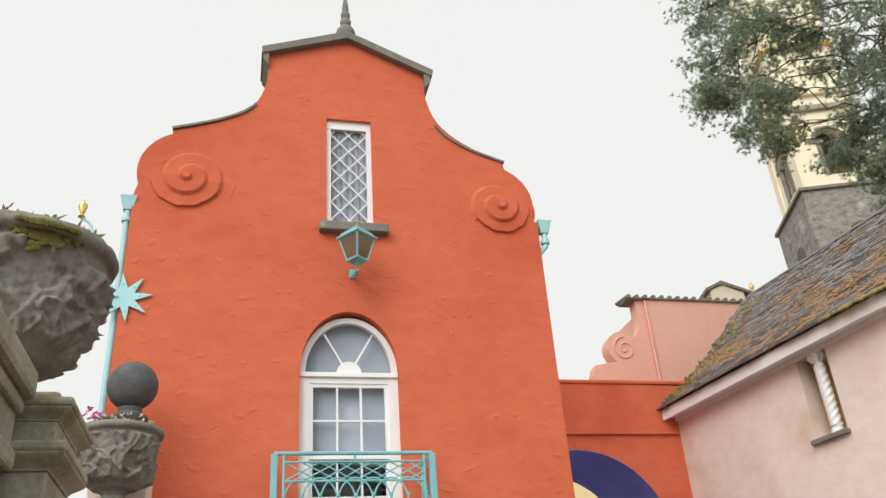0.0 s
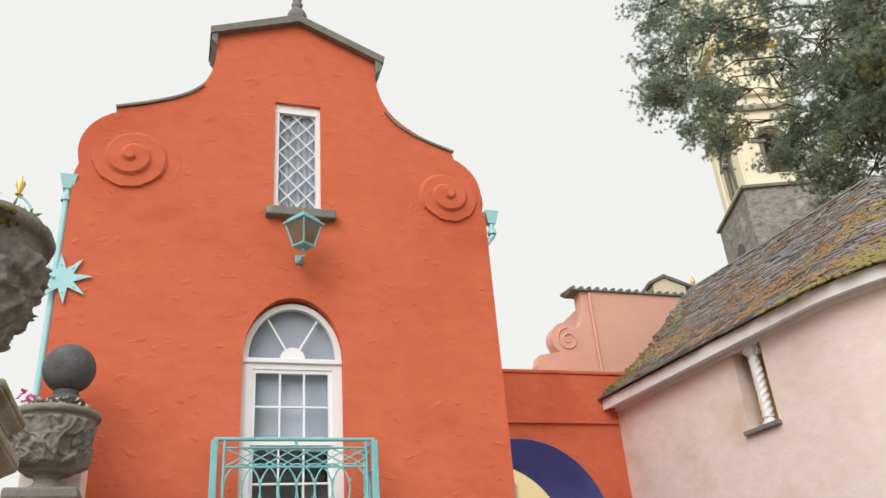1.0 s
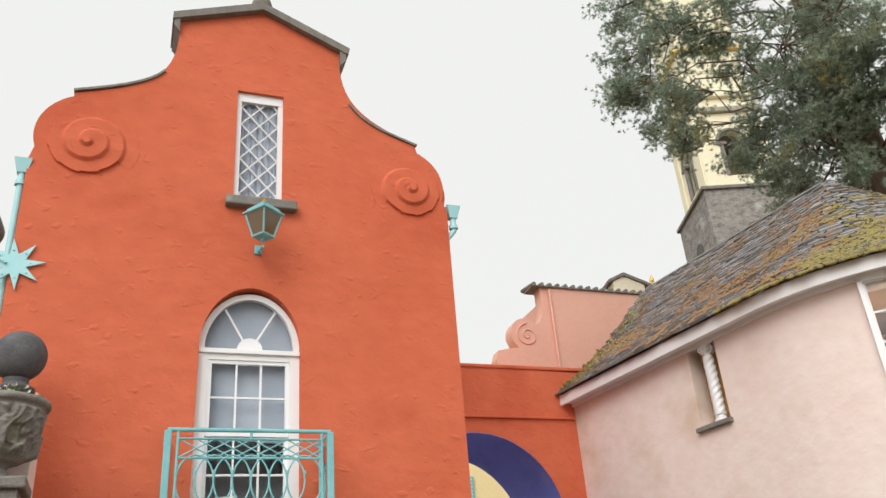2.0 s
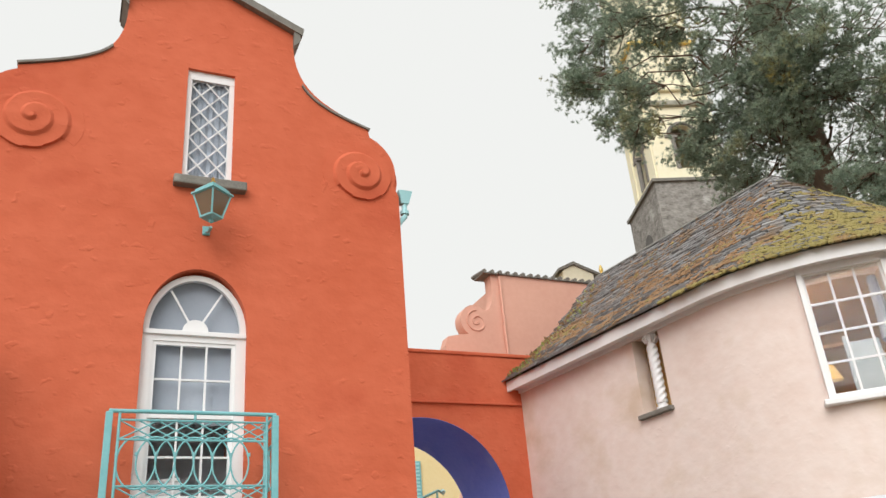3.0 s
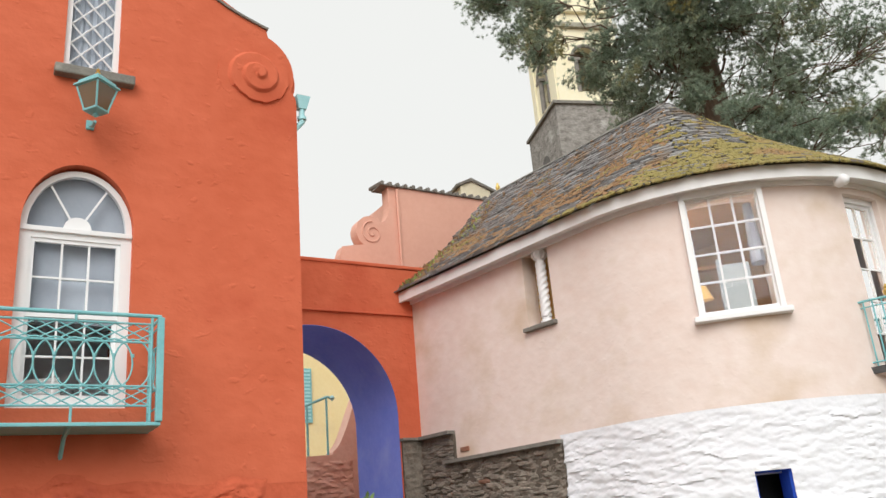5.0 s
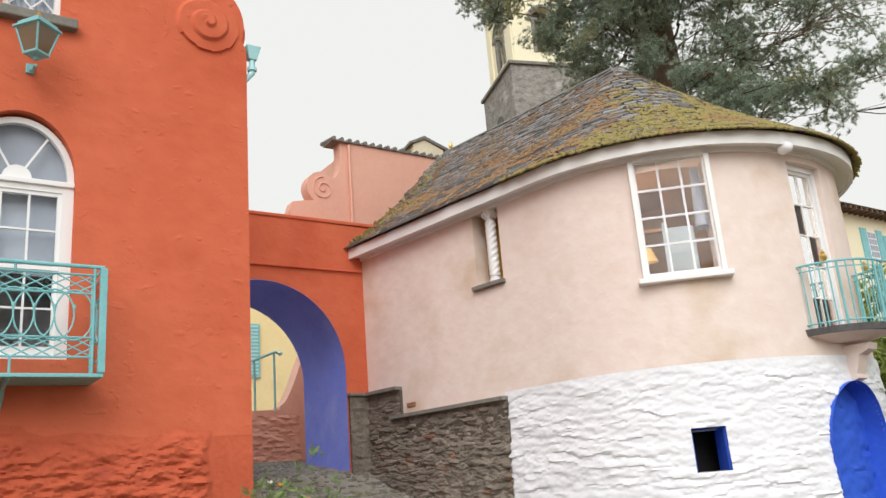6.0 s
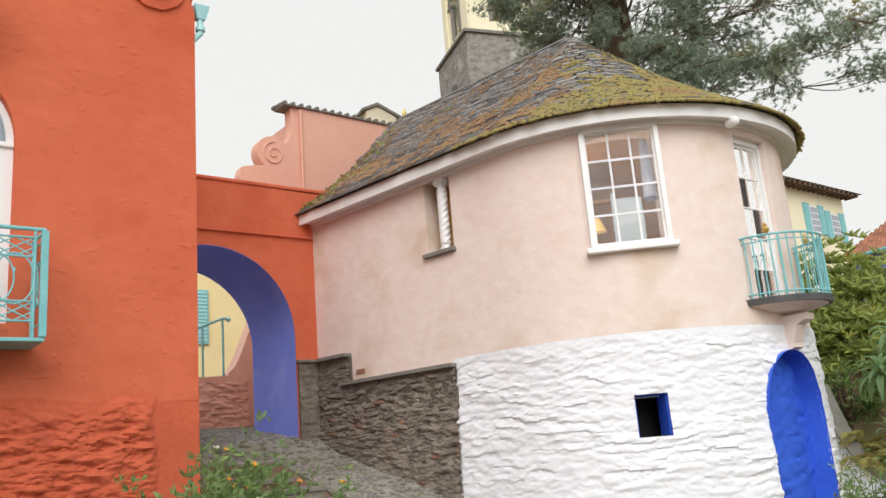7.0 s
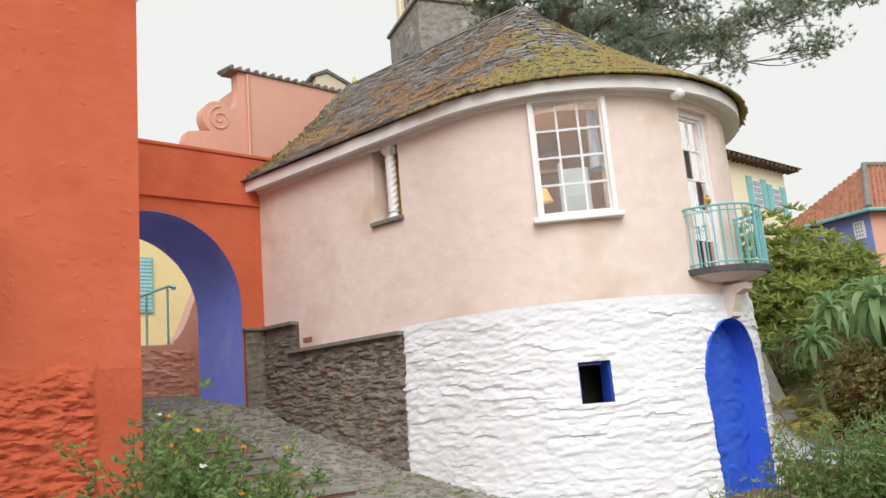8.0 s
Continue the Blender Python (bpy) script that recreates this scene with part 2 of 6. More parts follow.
def gable_outline():
    zl, zr = 7.83, 7.68
    left = [(CX - HALF, 2.30), (CX - HALF, zl - 0.38)] + arc(CX - 2.06, zl, 0.635, 200, 112, 14)
    left += bez((CX - 2.31, zl + 0.64), (CX - 1.6, zl + 0.86), (CX - 1.10, zl + 1.0), (CX - 1.12, 9.72), 16)
    right = bez((CX + 1.12, 9.62), (CX + 1.14, zr + 1.15), (CX + 1.52, zr + 1.0), (CX + 2.20, zr + 0.66), 16)
    right += arc(CX + 1.98, zr, 0.60, 66, -20, 14) + [(CX + RIGHT, zr - 0.36), (CX + RIGHT, 2.30)]
    return left + [(CX - 1.12, 9.90), (CX, 10.31), (CX + 1.12, 9.80)] + right


DOOR_X0, DOOR_X1, DOOR_Z0, SPRING = 0.57, 1.75, 3.15, 5.17
WIN = (0.88, 1.50, 7.19, 8.88)
door_hole = [(DOOR_X0, DOOR_Z0), (DOOR_X1, DOOR_Z0)] + arc((DOOR_X0 + DOOR_X1) / 2, SPRING, (DOOR_X1 - DOOR_X0) / 2, 0, 180, 24)
# taller, slightly stilted head
door_hole = [(x, z + (0.18 * (z - SPRING) / 0.59 if z > SPRING else 0)) for x, z in door_hole]
win_hole = [(WIN[0], WIN[2]), (WIN[1], WIN[2]), (WIN[1], WIN[3]), (WIN[0], WIN[3])]
part("front_wall", sheet(bmesh.new(), gable_outline(), [door_hole, win_hole], FY, FY + 0.45), ORANGE, house)

bm = bmesh.new()
box(bm, CX - HALF, CX - HALF + 0.4, FY + 0.45, 15.0, 0, 7.4)
part("side_wall", bm, ORANGE, house)
part("side_wall", boxed(CX + RIGHT - 0.4, CX + RIGHT, FY + 0.45, 15.0, 0, 7.3), ORANGE, house)
part("back_wall", boxed(CX - HALF + 0.4, CX + RIGHT - 0.4, 14.6, 15.0, 0, 7.4), ORANGE, house)
bm = bmesh.new()
sheet(bm, [(CX - HALF - 0.12, 7.35), (CX + RIGHT + 0.05, 7.3), (CX, 9.3)], [], FY + 0.45, 15.1)
part("roof", bm, SLATE, house)


def rough_slab(x0, x1, z0, z1, y, step, amp, stretch, seed, back=0.1):
    """A wall face of rubble: a fine grid pushed in and out like laid stones."""
    bm = bmesh.new()
    nx, nz = int((x1 - x0) / step), int((z1 - z0) / step)
    g = []
    for j in range(nz + 1):
        row = []
        for i in range(nx + 1):
            x, z = x0 + (x1 - x0) * i / nx, z0 + (z1 - z0) * j / nz
            row.append(bm.verts.new((x, y - amp * (rubble(x, z, stretch, seed) if stretch else slaty(x, z, seed, 2.3, 6.5, 0.3, 0.5)), z)))
        g.append(row)
    for j in range(nz):
        for i in range(nx):
            bm.faces.new((g[j][i], g[j][i + 1], g[j + 1][i + 1], g[j + 1][i]))
    return bm


def rubble(u, v, stretch, seed):
    """Height, 0 to 1, of laid rubble at u along and v up the wall."""
    w = noise.noise((u * 1.1, v * 1.6, seed)) * 0.10 + noise.noise((u * 5, v * 5, seed + 3)) * 0.025
    p = Vector((u * stretch[0] + w, (v + w) * stretch[1], seed * 7.3))
    d, q = noise.voronoi(p, distance_metric="DISTANCE", exponent=2.5)
    edge = min(1.0, (d[1] - d[0]) * 3.5)
    face = (math.sin(q[0].x * 12.9 + q[0].y * 78.2 + q[0].z * 3.1) * 437.5) % 1.0
    lean = ((math.sin(q[0].x * 41.3 + q[0].y * 17.7) * 233.1) % 1.0 - 0.25) * (p.y - q[0].y)
    return 0.30 * edge + 0.38 * face * edge ** 0.5 + 0.35 * lean + 0.30 * noise.fractal((u * 3.5, v * 10, seed), 1.0, 2.0, 4)


def slaty(u, v, seed, cu, cv, groove=0.5, fray=0.3):
    """Height of slaty rubble: stones of uneven size that lean out at their lower lips, under coats of paint."""
    w2 = noise.noise((u * 2.6, v * 3.4, seed + 4))
    w3 = noise.noise((u * 9, v * 12, seed + 8))
    total = 0.0
    for k, (scale, share) in enumerate(((1.0, 1.0), (2.1, 0.42))):
        p = Vector(((u + 0.07 * w2 + 0.02 * w3) * cu * scale, (v + 0.10 * noise.noise((u * 0.9, v * 0.8, seed)) + 0.035 * w2 + 0.014 * w3) * cv * scale, seed * 7.3 + k))
        d, q = noise.voronoi(p, distance_metric="DISTANCE", exponent=2.5)
        edge = min(1.0, (d[1] - d[0]) * 4.5)
        face = (math.sin(q[0].x * 12.9 + q[0].y * 78.2 + k) * 437.5) % 1.0
        lean = (math.sin(q[0].x * 41.3 + q[0].y * 17.7) * 233.1) % 1.0
        total += share * (0.28 * groove * edge + 0.42 * face * edge ** groove - 0.75 * (lean - 0.15) * (p.y - q[0].y) * edge ** (0.6 * groove))
    keep = min(1.0, max(0.25, 0.75 + 1.3 * noise.noise((u * 1.2, v * 2.0, seed + 20))))
    return keep * total + fray * noise.fractal((u * 5, v * 12, seed), 0.75, 2.1, 5)


plinth = rough_slab(CX - HALF - 0.03, 3.44, 0.0, 2.42, FY - 0.035, 0.017, 0.075, None, 3)
for v in plinth.verts:
    # the stones die unevenly into the render above and into the smooth corner
    near = max(smooth01((v.co.z - 2.12 - 0.12 * noise.noise((v.co.x * 2.1, 1.0, 6.0))) / 0.25), smooth01((v.co.x - 3.18 - 0.12 * noise.noise((v.co.z * 1.7, 4.0, 2.0))) / 0.16))
    v.co.y += near * (FY + 0.002 - v.co.y)
    v.co.z += smooth01((v.co.z - 1.95) / 0.47) * (0.08 * noise.noise((v.co.x * 1.7, 3.1, 0.4)) + 0.04 * noise.noise((v.co.x * 6.0, 1.3, 2.2)) + 0.02)
part("plinth", plinth, ORANGE_ROUGH, house, "orange-painted rubble stone plinth", smooth=True)
part("corner_pier", boxed(3.36, CX + RIGHT + 0.006, FY + 0.004, FY + 0.5, 0, 2.42), ORANGE_ROUGH, house)
part("wall_base", boxed(CX - HALF, 3.40, FY + 0.05, FY + 0.45, 0, 2.32), ORANGE, house)


# ---- arch wall ----
AY0, AY1 = 13.2, 14.95
ACX, AR, ASP = 5.45, 1.56, 3.65
hole = [(ACX - AR, 1.0), (ACX + AR, 1.0)] + arc(ACX, ASP, AR, 0, 180, 32)
arch = thing("arch_gateway", "orange-red rendered archway with violet-blue soffit over a path", "archway")
part("wall", sheet(bmesh.new(), [(3.3, 0.5), (3.3, 6.42), (7.9, 6.36), (7.9, 0.5)], [hole], AY0, AY1), ORANGE, arch)
bm = bmesh.new()
prof = [(ACX + AR, 1.0)] + arc(ACX, ASP, AR, 0, 180, 40) + [(ACX - AR, 1.0)]
inner = [(ACX + (x - ACX) * (AR - 0.012) / AR, ASP + (z - ASP) * ((AR - 0.012) / AR if z > ASP else 1)) for x, z in prof]
ring = [[bm.verts.new((x, y, z)) for x, z in p] for p, y in ((prof, AY0 + 0.01), (inner, AY0 - 0.004), (inner, AY1 + 0.004), (prof, AY1 - 0.01))]
for a, b in zip(ring, ring[1:]):
    for k in range(len(prof) - 1):
        bm.faces.new((a[k], a[k + 1], b[k + 1], b[k]))
part("soffit", bm, LILAC, arch, "violet-blue painted soffit", smooth=True)
part("string_course", boxed(3.88, 7.42, AY0 - 0.05, AY0 + 0.02, 5.46, 5.50, bevel=0.012), ORANGE, arch)
part("coping", boxed(3.88, 7.9, AY0 - 0.03, AY1 + 0.03, 6.38, 6.45, bevel=0.02), ORANGE, arch)

# ---- pink round-ended house ----
PC, PR = Vector((10.92, 9.12)), 2.88          # middle and radius of the rounded end
ANG = radians(7.9)
EAVE_Z, STONE_Z = 5.78, 2.82
START_Y = 13.2
n0 = Vector((-math.cos(ANG), -math.sin(ANG)))
tan0 = PC + PR * n0
dirn = Vector((-math.sin(ANG), math.cos(ANG)))  # along the straight side, away from the rounded end
LEN = (START_Y - tan0.y) / dirn.y


def pink_path(s, off=0.0):
    """Place and outward normal at s metres from the far end of the straight side, round the end and back."""
    if s < LEN:
        n = n0
        p = tan0 + dirn * (LEN - s)
    else:
        a = math.pi + ANG + (s - LEN) / PR
        if a < 2 * math.pi + ANG:
            n = Vector((math.cos(a), math.sin(a)))
            p = PC + PR * n
        else:
            n = -n0
            p = PC - PR * n0 + dirn * ((a - 2 * math.pi - ANG) * PR)
    return p + n * off, n


def s_at(az, off=0.0):
    """Metres along the wall at which a sight line of that bearing from the origin first meets it."""
    best, bs = 9, 0
    for i in range(1600):
        s = i * 0.008
        p, n = pink_path(s, off)
        e = abs(math.degrees(math.atan2(p.x, p.y)) - az)
        if e < best - 1e-4 and n.dot(p) < 0:
            best, bs = e, s
    return bs


def bent_wall(bm, s_list, z_list, off0, off1, holes):
    """A wall along the house's outline between two offsets, with square openings (s0, s1, z0, z1)."""
    def hollow(s, z):
        return any(a < s < b and c < z < d for a, b, c, d in holes)
    rows = {}
    for k, off in enumerate((off0, off1)):
        for i, s in enumerate(s_list):
            p, _ = pink_path(s, off)
            for j, z in enumerate(z_list):
                rows[k, i, j] = bm.verts.new((p.x, p.y, z))
    solid = {(i, j): not hollow((s_list[i] + s_list[i + 1]) / 2, (z_list[j] + z_list[j + 1]) / 2)
             for i in range(len(s_list) - 1) for j in range(len(z_list) - 1)}
    for (i, j), full in solid.items():
        if not full:
            continue
        for k in (0, 1):
            bm.faces.new((rows[k, i, j], rows[k, i + 1, j], rows[k, i + 1, j + 1], rows[k, i, j + 1]))
        for di, dj, a, b in ((-1, 0, (0, 0), (0, 1)), (1, 0, (1, 0), (1, 1)), (0, -1, (0, 0), (1, 0)), (0, 1, (0, 1), (1, 1))):
            if not solid.get((i + di, j + dj), False):
                p, q = (i + a[0], j + a[1]), (i + b[0], j + b[1])
                bm.faces.new((rows[0, p[0], p[1]], rows[0, q[0], q[1]], rows[1, q[0], q[1]], rows[1, p[0], p[1]]))
    bmesh.ops.delete(bm, geom=[v for v in bm.verts if not v.link_faces], context="VERTS")
    return bm


S_END = LEN + math.pi * PR + 3.5
W_S0, W_S1 = s_at(48.95), s_at(54.35)
W_Z0, W_Z1 = 4.00, 5.71
SL_S0, SL_S1, SL_Z0, SL_Z1 = s_at(37.5), s_at(39.4), 4.53, 5.72
FD_S0, FD_S1, FD_Z0, FD_Z1 = s_at(59.15), s_at(60.95), 3.05, 5.60
cuts = [(W_S0, W_S1, W_Z0, W_Z1), (SL_S0, SL_S1, SL_Z0, SL_Z1), (FD_S0, FD_S1, FD_Z0, FD_Z1)]
s_list = sorted({round(v, 4) for v in list(np.arange(0, S_END, 0.15)) + [LEN] + [c for q in cuts for c in q[:2]]})
z_list = sorted({STONE_Z - 0.3, STONE_Z, EAVE_Z + 0.1} | {c for q in cuts for c in q[2:]})
pink = thing("round_ended_house", "pale pink rendered house with a rounded end and whitewashed stone base", "house")
part("wall", bent_wall(bmesh.new(), s_list, z_list, 0.0, -0.35, cuts), PINK, pink, smooth=True)

# roof as a solid body under the slates
RIDGE_Z = 8.66
APEX = PC + dirn * 0.30     # the peak stands a little behind the middle of the round end


def eave_pt(s, off):
    p, _ = pink_path(s, off)
    return p


def roof_pt(s, f):
    """On the roof, from the eave (f = 0) to the ridge (f = 1)."""
    p = eave_pt(s, 0.28)
    if s < LEN:
        q = APEX + dirn * (LEN - s) * 1.05
        top = Vector((q.x, q.y, RIDGE_Z))
    elif s < LEN + math.pi * PR:
        top = Vector((APEX.x, APEX.y, RIDGE_Z))
    else:
        q = APEX + dirn * (s - LEN - math.pi * PR)
        top = Vector((q.x, q.y, RIDGE_Z))
    low = Vector((p.x, p.y, EAVE_Z + 0.12))
    v = low.lerp(top, f)
    v.z -= 0.16 * math.sin(math.pi * f)
    return v


bm = bmesh.new()
rs = sorted(set([-0.16] + list(np.arange(0.0, S_END, 0.2)) + [LEN]))
fs = [0, 0.15, 0.3, 0.45, 0.6, 0.75, 0.9, 1.0]
gr = [[bm.verts.new(roof_pt(s, f)) for f in fs] for s in rs]
for a, b in zip(gr, gr[1:]):
    for k in range(len(fs) - 1):
        bm.faces.new((a[k], b[k], b[k + 1], a[k + 1]))
bmesh.ops.remove_doubles(bm, verts=bm.verts, dist=0.004)
part("roof", bm, SLATE, pink, "mossy grey slate roof", smooth=True)
part("fascia", bent_wall(bmesh.new(), rs, [EAVE_Z - 0.06, EAVE_Z + 0.128], 0.27, 0.22, []), WHITE, pink, smooth=True)
part("bed_mould", bent_wall(bmesh.new(), [v for v in rs if v >= 0], [EAVE_Z - 0.085, EAVE_Z - 0.02], 0.045, -0.02, []), WHITE, pink, smooth=True)
part("soffit", bent_wall(bmesh.new(), rs, [EAVE_Z - 0.02, EAVE_Z + 0.02], 0.22, -0.02, []), WHITE, pink, smooth=True)


def rough_bent(s0, s1, z0fn, z1, off, step, amp, stretch, seed, holes=()):
    """The rubble base of the house: a fine grid along its outline pushed in and out like laid stones."""
    bm = bmesh.new()
    ns = int((s1 - s0) / step)
    nz = int(3.0 / step)
    g = []
    for i in range(ns + 1):
        s = s0 + (s1 - s0) * i / ns
        col = []
        for j in range(nz + 1):
            z = z0fn(s) + (z1 - z0fn(s)) * j / nz
            h = slaty(s, z, seed, *stretch)
            flare = 0.10 * max(0, (z1 - z) / 2.8)
            p, _ = pink_path(s, off + flare + amp * (h - 0.35) * min(1, (z1 - z) * 4 + 0.15))
            col.append(bm.verts.new((p.x, p.y, z)))
        g.append(col)
    for i in range(ns):
        for j in range(nz):
            c = (s0 + (s1 - s0) * (i + 0.5) / ns, z0fn(s0) + (z1 - z0fn(s0)) * (j + 0.5) / nz)
            if not any(a(*c) for a in holes):
                bm.faces.new((g[i][j], g[i + 1][j], g[i + 1][j + 1], g[i][j + 1]))
    bmesh.ops.delete(bm, geom=[v for v in bm.verts if not v.link_faces], context="VERTS")
    return bm


WS0 = s_at(38.8)
H_S0, H_S1, H_Z0, H_Z1 = s_at(50.5), s_at(52.6), 1.46, 2.0
BD_S0, BD_S1 = s_at(58.35), s_at(58.35) + 1.3
BD_TOP = 2.47


def in_hole(s, z):
    return H_S0 < s < H_S1 and H_Z0 < z < H_Z1


def in_door(s, z):
    c, h = (BD_S0 + BD_S1) / 2, (BD_S1 - BD_S0) / 2
    return z < BD_TOP and abs(s - c) < h * math.sqrt(max(0, 1 - max(0, (z - (BD_TOP - 0.85)) / 0.85) ** 2))


part("stone_base", rough_bent(WS0, LEN + math.pi * PR * 0.85, lambda s: -0.1, STONE_Z, 0.03, 0.020, 0.058, (1.9, 8.2, 0.12, 0.30), 5, (in_hole, in_door)), WHITE_STONE, pink, "whitewashed rubble stone base", smooth=True)

part("base_backing", bent_wall(bmesh.new(), [v for v in np.arange(WS0 - 0.1, S_END, 0.15)], [-0.2, H_Z0, H_Z1, BD_TOP - 0.5, STONE_Z - 0.02], -0.3, -0.42,
     [(H_S0 - 0.2, H_S1 + 0.2, H_Z0 - 0.01, H_Z1 + 0.01)]), WHITE_STONE, pink, smooth=True)


def around(s, z, off=0.0):
    """A pose on the house wall: x along the wall to the right, y into it, z up."""
    p, n = pink_path(s, off)
    m = Matrix(((-n.y, -n.x, 0, p.x), (n.x, -n.y, 0, p.y), (0, 0, 1, z), (0, 0, 0, 1)))
    return m


# blue doorway with its soffit and back, and the small blue square opening
bc, bh = (BD_S0 + BD_S1) / 2, (BD_S1 - BD_S0) / 2
bm = bmesh.new()
prof = [(BD_S1, -0.1), (BD_S1, BD_TOP - 0.85)] + [(bc + bh * math.cos(radians(a)), BD_TOP - 0.85 + 0.85 * math.sin(radians(a))) for a in range(6, 180, 6)] + [(BD_S0, BD_TOP - 0.85), (BD_S0, -0.1)]
rows = []
for off in (0.10, -0.05, -0.2, -0.36):
    rows.append([bm.verts.new((*pink_path(s_, off + 0.02 * noise.noise((s_ * 3, z_ * 5, off * 4)))[0], z_)) for s_, z_ in prof])
for a, b in zip(rows, rows[1:]):
    for k in range(len(prof) - 1):
        bm.faces.new((a[k], a[k + 1], b[k + 1], b[k]))
doorway = part("doorway", bm, BLUE, pink, "cobalt-blue painted arched recess", smooth=True)
bm = bmesh.new()
g = []
for i in range(31):
    col = []
    for j in range(66):
        ss, zz = BD_S0 - 0.05 + (BD_S1 - BD_S0 + 0.1) * i / 30, -0.15 + 2.7 * j / 65
        p, _ = pink_path(ss, -0.20 + 0.05 * rubble(ss, zz, (2.2, 6.5), 11))
        col.append(bm.verts.new((p.x, p.y, zz)))
    g.append(col)
for i in range(30):
    for j in range(65):
        bm.faces.new((g[i][j], g[i + 1][j], g[i + 1][j + 1], g[i][j + 1]))
part("recess_back", bm, BLUE, doorway, "blue-painted rubble infill", smooth=True)

hw = H_S1 - H_S0
vent = part("opening", bmesh.new(), BLUE, pink, "small square opening with blue reveals", m=around((H_S0 + H_S1) / 2, H_Z0))
for nm, q in (("reveal", (-hw / 2 - 0.03, -hw / 2 + 0.012, 0.04, 0.42, -0.01, H_Z1 - H_Z0)), ("reveal", (hw / 2 - 0.012, hw / 2 + 0.03, 0.02, 0.42, -0.01, H_Z1 - H_Z0)),
              ("head", (-hw / 2, hw / 2, 0.04, 0.42, H_Z1 - H_Z0 - 0.012, H_Z1 - H_Z0 + 0.03)), ("cill", (-hw / 2, hw / 2, -0.04, 0.42, -0.04, 0.0))):
    if nm == "cill":
        fill(vent, boxed(*q), COPING)
    else:
        part(nm, boxed(*q), BLUE, vent)

part("splayed_reveal", boxed(-0.02, 0.02, 0.0, 0.42, 0.0, H_Z1 - H_Z0), BLUE, vent, m=pose(hw / 2, 0.03, 0, 0, 0, 9))

# added closed box, its near-black colour painting the shade behind the openings
bm = bmesh.new()
box(bm, 8.6, 13.2, 7.6, 12.8, 0.0, STONE_Z - 0.12)
part("cellar", bm, mat("interior_shade", (0.03, 0.03, 0.035), (0.05, 0.05, 0.05), 3), pink)


# ---- windows ----
def sash(parent, x0, x1, y, z0, z1, cols, rows, rail=0.05, bar=0.022, depth=0.045, glass=GLASS, bottom=None):
    """One glazed sash: its frame, glazing bars and panes, as sub-parts of a window."""
    b = bottom or rail
    bm = bmesh.new()
    box(bm, x0, x0 + rail, y, y + depth, z0, z1)
    box(bm, x1 - rail, x1, y, y + depth, z0, z1)
    box(bm, x0 + rail, x1 - rail, y, y + depth, z1 - rail, z1)
    box(bm, x0 + rail, x1 - rail, y, y + depth, z0, z0 + b)
    part("sash_frame", bm, WHITE, parent)
    ix0, ix1, iz0, iz1 = x0 + rail, x1 - rail, z0 + b, z1 - rail
    for i in range(1, cols):
        x = ix0 + (ix1 - ix0) * i / cols
        part("glazing_bar", boxed(x - bar / 2, x + bar / 2, y + 0.004, y + depth - 0.004, iz0, iz1), WHITE, parent)
    for j in range(1, rows):
        z = iz0 + (iz1 - iz0) * j / rows
        part("glazing_bar", boxed(ix0, ix1, y + 0.007, y + depth - 0.007, z - bar / 2, z + bar / 2), WHITE, parent)
    for i in range(cols):
        for j in range(rows):
            bm = bmesh.new()
            a, c = ix0 + (ix1 - ix0) * i / cols, iz0 + (iz1 - iz0) * j / rows
            tilt = random.uniform(-0.003, 0.003)
            vs = [bm.verts.new(v) for v in ((a, y + 0.024, c), (a + (ix1 - ix0) / cols, y + 0.024 + tilt, c), (a + (ix1 - ix0) / cols, y + 0.024, c + (iz1 - iz0) / rows), (a, y + 0.024 - tilt, c + (iz1 - iz0) / rows))]
            bm.faces.new(vs)
            o = part("pane", bm, glass, parent)
            o.visible_shadow = False


# gable window with a diamond lattice
gw = part("lattice_window", bmesh.new(), WHITE, house, "white diamond-lattice window", m=pose(WIN[0], FY, WIN[2]))
ww, wh = WIN[1] - WIN[0], WIN[3] - WIN[2]
bm = bmesh.new()
box(bm, 0, 0.065, 0.05, 0.14, 0, wh)
box(bm, ww - 0.065, ww, 0.05, 0.14, 0, wh)
box(bm, 0.065, ww - 0.065, 0.05, 0.14, wh - 0.13, wh)
box(bm, 0.065, ww - 0.065, 0.05, 0.14, 0, 0.05)
box(bm, 0.0, ww, 0.045, 0.06, wh - 0.14, wh - 0.12)
fill(gw, bm, WHITE)
x0, x1, z0, z1 = 0.065, ww - 0.065, 0.05, wh - 0.13
step = (x1 - x0) / 2
for sgn in (1, -1):
    for k in range(-3, 12):
        c = z0 + k * step * 1.12 + 0.06
        pts = []
        for i in range(41):
            x = x0 + (x1 - x0) * i / 40
            z = c + sgn * (x - (x0 + x1) / 2) * 1.12
            if z0 <= z <= z1:
                pts.append((x, 0.09 + 0.004 * sgn, z))
        if len(pts) > 3:
            part("lattice_bar", tube(bmesh.new(), [pts[0], pts[-1]], 0.0115, 6), WHITE, gw)
bm = bmesh.new()
bm.faces.new([bm.verts.new(v) for v in ((x0, 0.1, z0), (x1, 0.1, z0), (x1, 0.1, z1), (x0, 0.1, z1))])
o = part("pane", bm, GLASS, gw)
o.visible_shadow = False
# added rippled sheet whose colour stands in for sky reflected in the glass
bm = bmesh.new()
n = 24
rows = [[bm.verts.new((x0 - 0.02 + (x1 - x0 + 0.04) * i / n, 0.14 + 0.012 * math.sin(i * 1.7), z)) for i in range(n + 1)] for z in (0.0, wh)]
for i in range(n):
    bm.faces.new((rows[0][i], rows[0][i + 1], rows[1][i + 1], rows[1][i]))
part("blind", bm, SKY_PANE, gw, "pale blue-grey sheet coloured as the sky's reflection")
